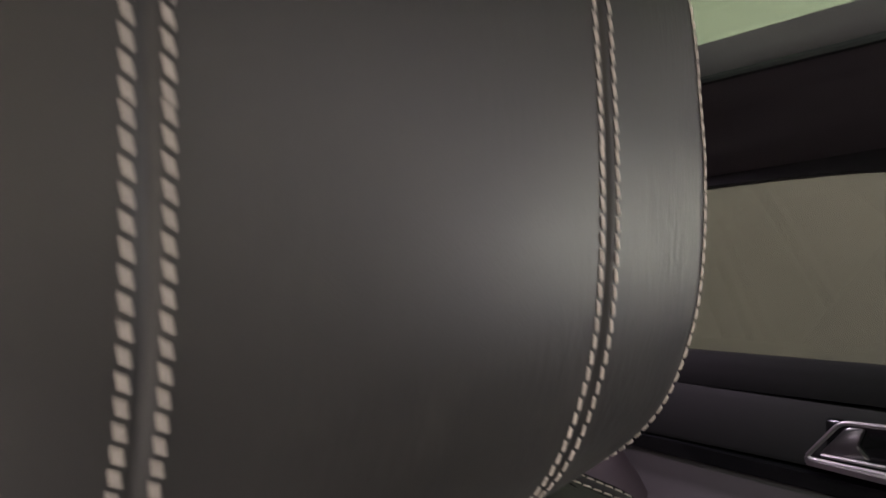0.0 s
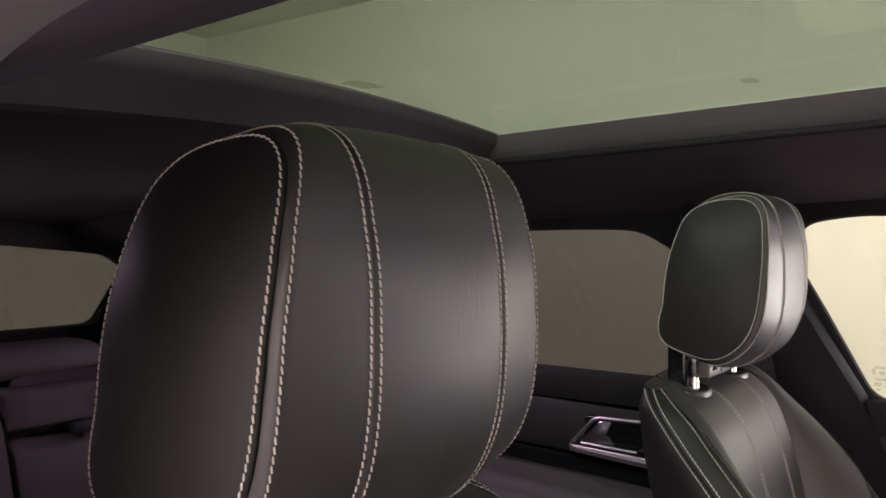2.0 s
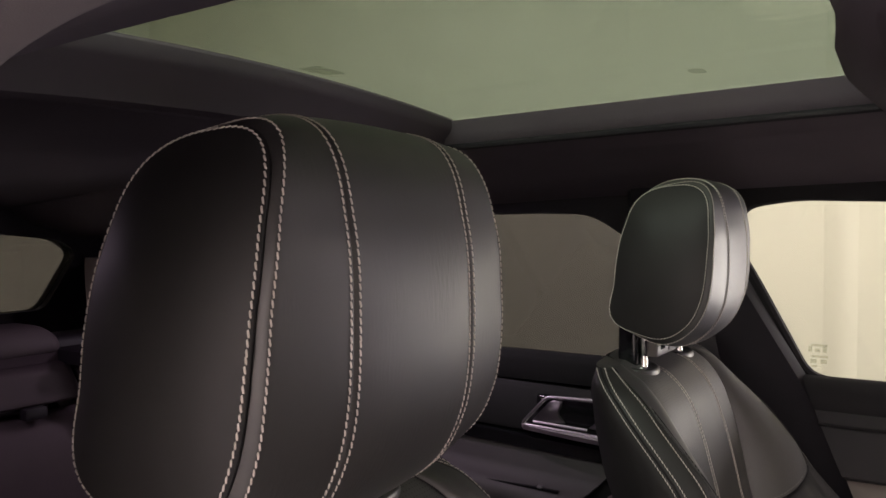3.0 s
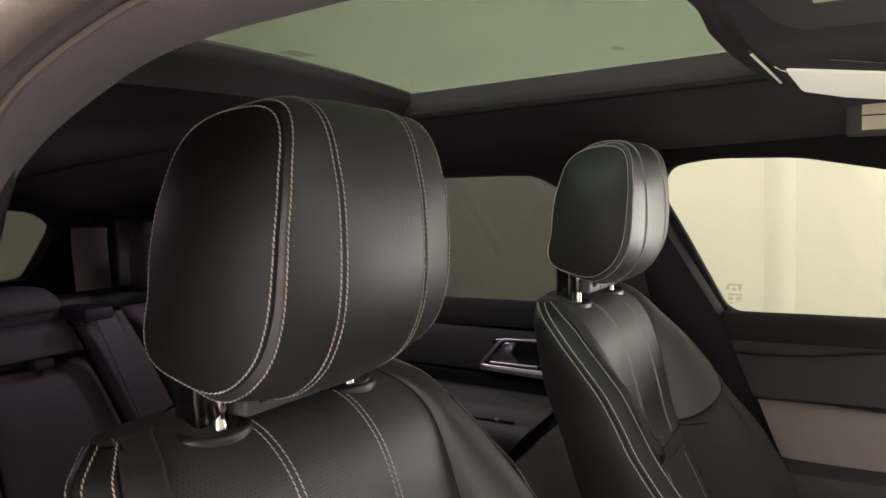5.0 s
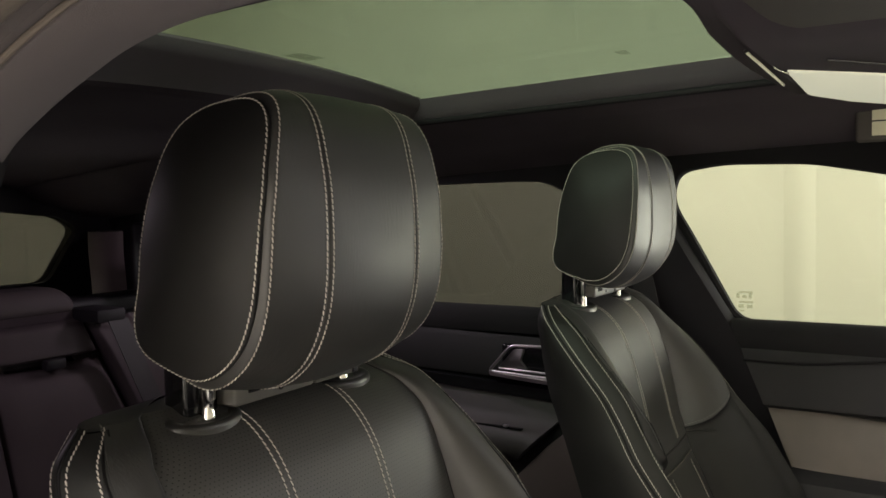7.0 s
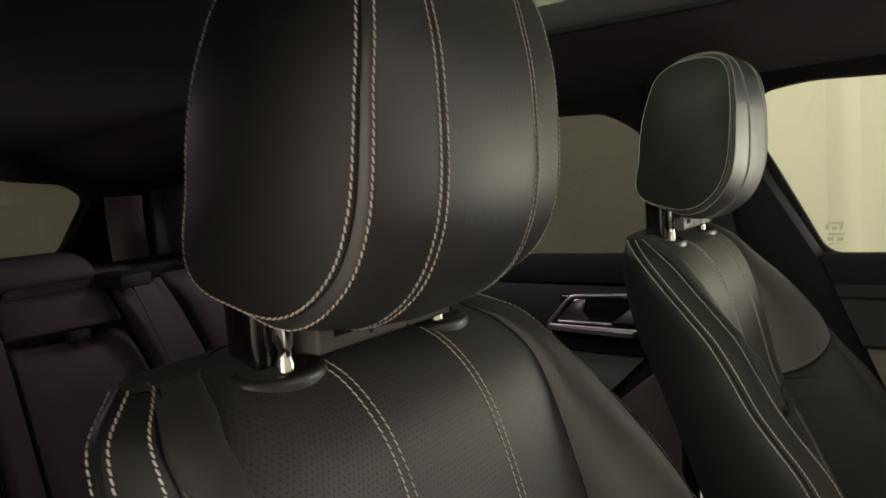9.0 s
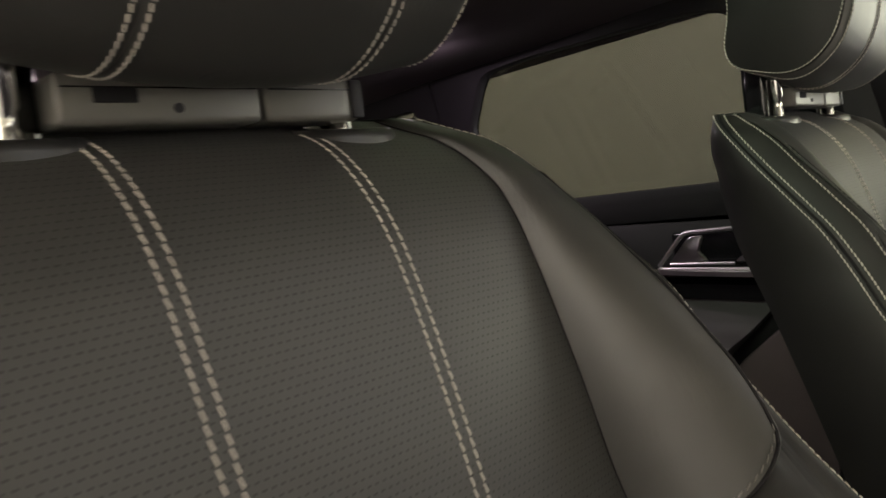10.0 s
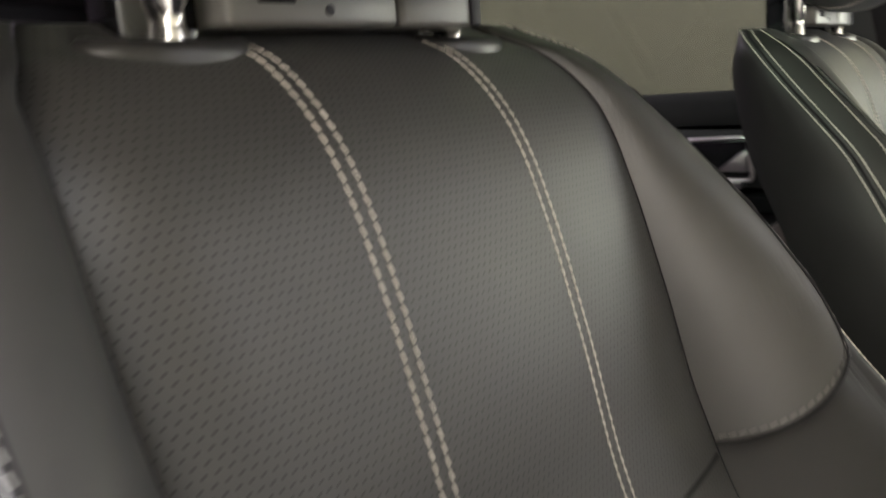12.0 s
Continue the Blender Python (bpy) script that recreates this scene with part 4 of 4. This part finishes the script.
# the trim that sweeps from the pillar into the roof rail, its lip and the door seal outside it
outer_edge = eased([(0.50, -0.688, 1.566), (0.30, -0.688, 1.557), (0.214, -0.688, 1.544), (0.172, -0.688, 1.536), (0.124, -0.688, 1.520), (0.098, -0.688, 1.507), (0.078, -0.688, 1.487), (0.056, -0.686, 1.450), (0.026, -0.680, 1.395), (0.004, -0.676, 1.33), (-0.008, -0.675, 1.25), (-0.016, -0.675, 1.10), (-0.02, -0.675, 0.95)])
inner_edge = eased([(0.50, -0.610, 1.572), (0.30, -0.610, 1.554), (0.219, -0.610, 1.549), (0.139, -0.610, 1.545), (0.094, -0.610, 1.537), (0.059, -0.610, 1.524), (0.029, -0.610, 1.513), (-0.016, -0.610, 1.494), (-0.055, -0.610, 1.464), (-0.088, -0.610, 1.41), (-0.100, -0.610, 1.34), (-0.105, -0.610, 1.25), (-0.105, -0.610, 1.10), (-0.105, -0.610, 0.95)])
bm = bmesh.new()
loft(bm, [[a + Vector((0, -0.014, 0.010)), a + Vector((0, -0.004, 0.007)), a, a.lerp(b, 0.12) + Vector((0.002, -0.001, -0.0035)), a.lerp(b, 0.4) + Vector((0.004, -0.003, -0.006)), a.lerp(b, 0.7) + Vector((0.004, -0.002, -0.005)), a.lerp(b, 0.9) + Vector((0.002, 0, -0.002)), b, b + Vector((-0.008, 0.004, 0.012)), b + Vector((-0.010, -0.02, 0.035))] for a, b in zip(outer_edge, inner_edge)], True, True)
part("rail_trim", bm, rail_cloth, opening, "grey cloth trim sweeping from pillar to roof rail")
part("trim_lip", tube([p + Vector((0, -0.003, 0.001)) for p in outer_edge], 0.0016, 8), seal_rubber, opening)
part("door_seal", tube([p + Vector((-0.002, -0.024, 0.009)) for p in outer_edge], 0.011, 12), seal_rubber, opening, "tan rubber door seal")
part("trim_screw", tube([(0.021, -0.655, 1.497), (0.021, -0.662, 1.497)], 0.003, 10), satin_chrome, opening)

# ---- rear bench ----
def bench_x(z):
    return -0.86 - 0.30 * (z - 0.80)


bench = thing("rear_bench", "dark plum-black leather rear bench with folding armrest", "rear seat")


def armrest_edge(z):
    """The slanting seam beside the folding armrest."""
    return 0.097 + 0.29 * (1.246 - z)


def bench_section(y0, y1, z0, z1, name, label="", swell=0.03):
    """A padded section of the backrest; its edges are numbers or functions of the height."""
    cols, rows = 21, 17
    side = lambda e, z: e(z) if callable(e) else e
    def spot(i, j):
        z, f = z0 + (z1 - z0) * i / (rows - 1), 2 * j / (cols - 1) - 1
        g = 2 * i / (rows - 1) - 1
        a, b = side(y0, z), side(y1, z)
        return (bench_x(z) + swell * (1 - abs(f) ** 8) * (1 - abs(g) ** 10), (a + b) / 2 + f * (b - a) / 2, z)
    ob = part(name, grid_mesh(rows, cols, spot), rear_leather, bench, label)
    ob.modifiers.new("thick", "SOLIDIFY").thickness = -0.09
    return ob


bench_section(-0.66, -0.168, 0.75, 1.245, "outer_backrest")
bench_section(-0.164, -0.114, 0.75, 1.235, "seam_bolster", swell=0.036)
bench_section(-0.110, armrest_edge, 0.75, 1.163, "folding_armrest", "folded-up centre armrest")
bench_section(-0.110, armrest_edge, 1.173, 1.243, "centre_backrest")
bench_section(lambda z: armrest_edge(z) + 0.004, lambda z: armrest_edge(z) + 0.050, 0.75, 1.243, "seam_bolster", swell=0.034)
bench_section(lambda z: armrest_edge(z) + 0.055, lambda z: armrest_edge(z) + 0.125, 0.75, 1.238, "inner_backrest", swell=0.026)
bench_section(lambda z: armrest_edge(z) + 0.130, 0.66, 0.75, 1.245, "outer_backrest", swell=0.040)
part("armrest_tab", block((bench_x(1.168) + 0.014, -0.012, 1.158), (bench_x(1.168) + 0.036, 0.028, 1.178), 0.005, 2), hard_trim, bench, "black pull tab")
for side in (1, -1):
    bm = bmesh.new()
    loft(bm, [[(xf - 0.24, side * 0.48, z), (xf - 0.12, side * 0.50, z), (xf - 0.03, side * 0.565, z), (xf, side * 0.61, z), (xf - 0.004, side * 0.655, z), (xf - 0.03, side * 0.685, z), (xf - 0.24, side * 0.69, z)] for z, xf in ((0.76, -0.50), (0.90, -0.575), (1.0, -0.662), (1.10, -0.757), (1.16, -0.822), (1.20, -0.846), (1.225, -0.868), (1.240, -0.905))], True, True)
    part("side_bolster", bm, rear_leather, bench, "plum-black side bolster beside the door")
# plate added behind the bench to stop light leaking through its gaps
part("bench_shell", block((-1.13, -0.655, 0.55), (-1.065, 0.655, 1.225), 0.01, 2), hard_trim, bench, "black backing plate closing the gaps of the bench")
part("bench_cushion", block((-0.92, -0.66, 0.55), (-0.42, 0.66, 0.80), 0.05, 4), rear_leather, bench)
for y0, y1, z0, z1, dx in ((-0.30, 0.095, 1.250, 1.306, -0.035), (0.297, 0.510, 1.262, 1.418, -0.03), (-0.510, -0.297, 1.262, 1.418, -0.03)):
    rest = thing("rear_headrest", "dark plum-black leather rear headrest on the bench", "headrest", group="rear headrests")
    bm = block((bench_x(z0) + dx - 0.05, y0, z0), (bench_x(z0) + dx + 0.05, y1, z1), 0.027 if z1 < 1.35 else 0.046, 6)
    for v in bm.verts:
        f = (v.co.z - z0) / (z1 - z0)
        v.co.y = (y0 + y1) / 2 + (v.co.y - (y0 + y1) / 2) * (1 - 0.14 * f * f)
        v.co.x -= 0.012 * f
    part("pad", bm, rear_leather, rest)
    for f in (0.3, 0.7):
        y = y0 + (y1 - y0) * f
        part("rest_post", tube([(bench_x(z0) + dx, y, z0 - 0.06), (bench_x(z0) + dx, y, z0 + 0.01)], 0.006, 10), hard_trim, rest)
        if z1 > 1.35:
            part("rest_seam", tube([(bench_x(z0) + dx + 0.0495 - 0.012 * q * q - 0.02 * max(0.0, (q - 0.72) / 0.28) ** 2, y, z0 + 0.02 + (z1 - z0 - 0.03) * q) for q in [i / 10 for i in range(11)]], 0.0026, 8), grey_plastic, rest, "pale raised seam")
cover = thing("cargo_cover", "black cargo cover cassette behind the rear bench", "cargo cover")
part("cassette", block((-1.22, -0.64, 1.20), (-1.12, 0.64, 1.262), 0.012, 3), hard_trim, cover)
part("cassette_edge", block((-1.121, 0.40, 1.204), (-1.117, 0.63, 1.212), 0.001, 1), grey_plastic, cover, "thin pale edge strip")
strap = thing("rear_seat_belt", "black webbing seat belt across the rear bench", "seat belt")
bm = bmesh.new()
loft(bm, [[(bench_x(z) + 0.075, y, z), (bench_x(z) + 0.075, y + 0.045, z), (bench_x(z) + 0.077, y + 0.045, z), (bench_x(z) + 0.077, y, z)] for y, z in [(0.205 - 0.10 * f, 0.80 + 0.44 * f) for f in [i / 8 for i in range(9)]]], True, True)
part("webbing", bm, belt_web, strap)
part("belt_guide", block((bench_x(1.24) - 0.02, 0.080, 1.236), (bench_x(1.24) + 0.080, 0.145, 1.262), 0.006, 2), hard_trim, strap)

tail = thing("wall_tail", "black tailgate trim with tinted rear window", "wall", kind="structure")
tail_hole = soft_corners([(-0.495, 1.252), (-0.594, 1.402), (-0.54, 1.440), (-0.25, 1.469), (0.25, 1.469), (0.54, 1.440), (0.594, 1.402), (0.495, 1.252)], 0.03)
bm = bmesh.new()
outer = []
for y, z in tail_hole:
    dy, dz = y, z - 1.34
    s = min((0.82 / abs(dy)) if abs(dy) > 1e-6 else 1e9, ((0.30 if dz > 0 else 0.9) / abs(dz)) if abs(dz) > 1e-6 else 1e9)
    outer.append((dy * s, 1.34 + dz * s))
loft(bm, [[(-1.76, y, z) for y, z in outer], [(-1.76, y, z) for y, z in tail_hole], [(-1.71, y, z) for y, z in tail_hole], [(-1.70, y, z) for y, z in outer]])
part("tailgate_trim", bm, hard_trim, tail)
bm = bmesh.new()
loft(bm, [[(-1.735, y, z) for y, z in tail_hole], [(-1.731, y, z) for y, z in tail_hole]], True, True)
ob = part("rear_pane", bm, glass_tint, tail, "dark tinted rear glass")
ob.visible_shadow = False

# ---- floors and garage ----
floor = thing("floor", "dark carpet of the cabin", "floor", kind="structure")
part("cabin_floor", block((-1.78, -0.78, 0.38), (1.0, 0.80, 0.43), 0.005, 1), carpet, floor)
tunnel = thing("centre_console", "black centre console between the front seats", "console")
part("console_box", block((-0.35, -0.10, 0.43), (0.75, 0.10, 0.80), 0.03, 3), soft_trim, tunnel)
# unseen panels added to block floor bounce from ahead of the cabin
bulkhead = thing("wall_front_bulkhead", "plain unseen black panels blocking light from the front of the cabin", "wall", kind="structure")
part("bulkhead_panel", block((1.02, -0.78, 0.38), (1.10, 0.82, 1.06), 0.02, 2), hard_trim, bulkhead)
part("bonnet_panel", block((1.10, -0.85, 1.00), (2.30, 0.88, 1.06), 0.02, 2), hard_trim, bulkhead)
ground = thing("ground", "smooth grey concrete garage floor", "floor", kind="structure")
part("slab", block((-5.2, -4.7, -0.2), (5.7, 4.2, 0.0), 0, 1), concrete, ground, flat=True)
for nm, lo, hi, mt in (("wall_left", (-5.0, 3.4, 0), (5.5, 3.6, 3.1), wall_paint), ("wall_right", (-5.0, -4.6, 0), (5.5, -4.4, 3.1), wall_paint), ("wall_back", (-5.2, -4.6, 0), (-5.0, 3.6, 3.1), wall_paint), ("wall_front", (5.5, -4.6, 0), (5.7, 3.6, 3.1), wall_paint), ("ceiling_garage", (-5.2, -4.6, 3.1), (5.7, 3.6, 3.3), wall_paint)):
    ob = thing(nm, "pale cream painted garage " + ("ceiling" if "ceil" in nm else "wall"), "ceiling" if "ceil" in nm else "wall", kind="structure")
    part("painted_face", block(lo, hi, 0, 1), mt, ob, flat=True)
# shallow rounded strip, a little darker than the wall
ob = thing("wall_pilaster", "shallow rounded strip on the garage wall, slightly darker paint", "pilaster", kind="structure")
bm = bmesh.new()
loft(bm, [[(-0.19 + 0.19 * k / 24, 3.403 - 0.014 * math.sin(math.pi * k / 24) ** 1.5, z) for k in range(25)] for z in (0.0, 3.1)], True, True)
part("painted_strip", bm, wall_panel, ob)
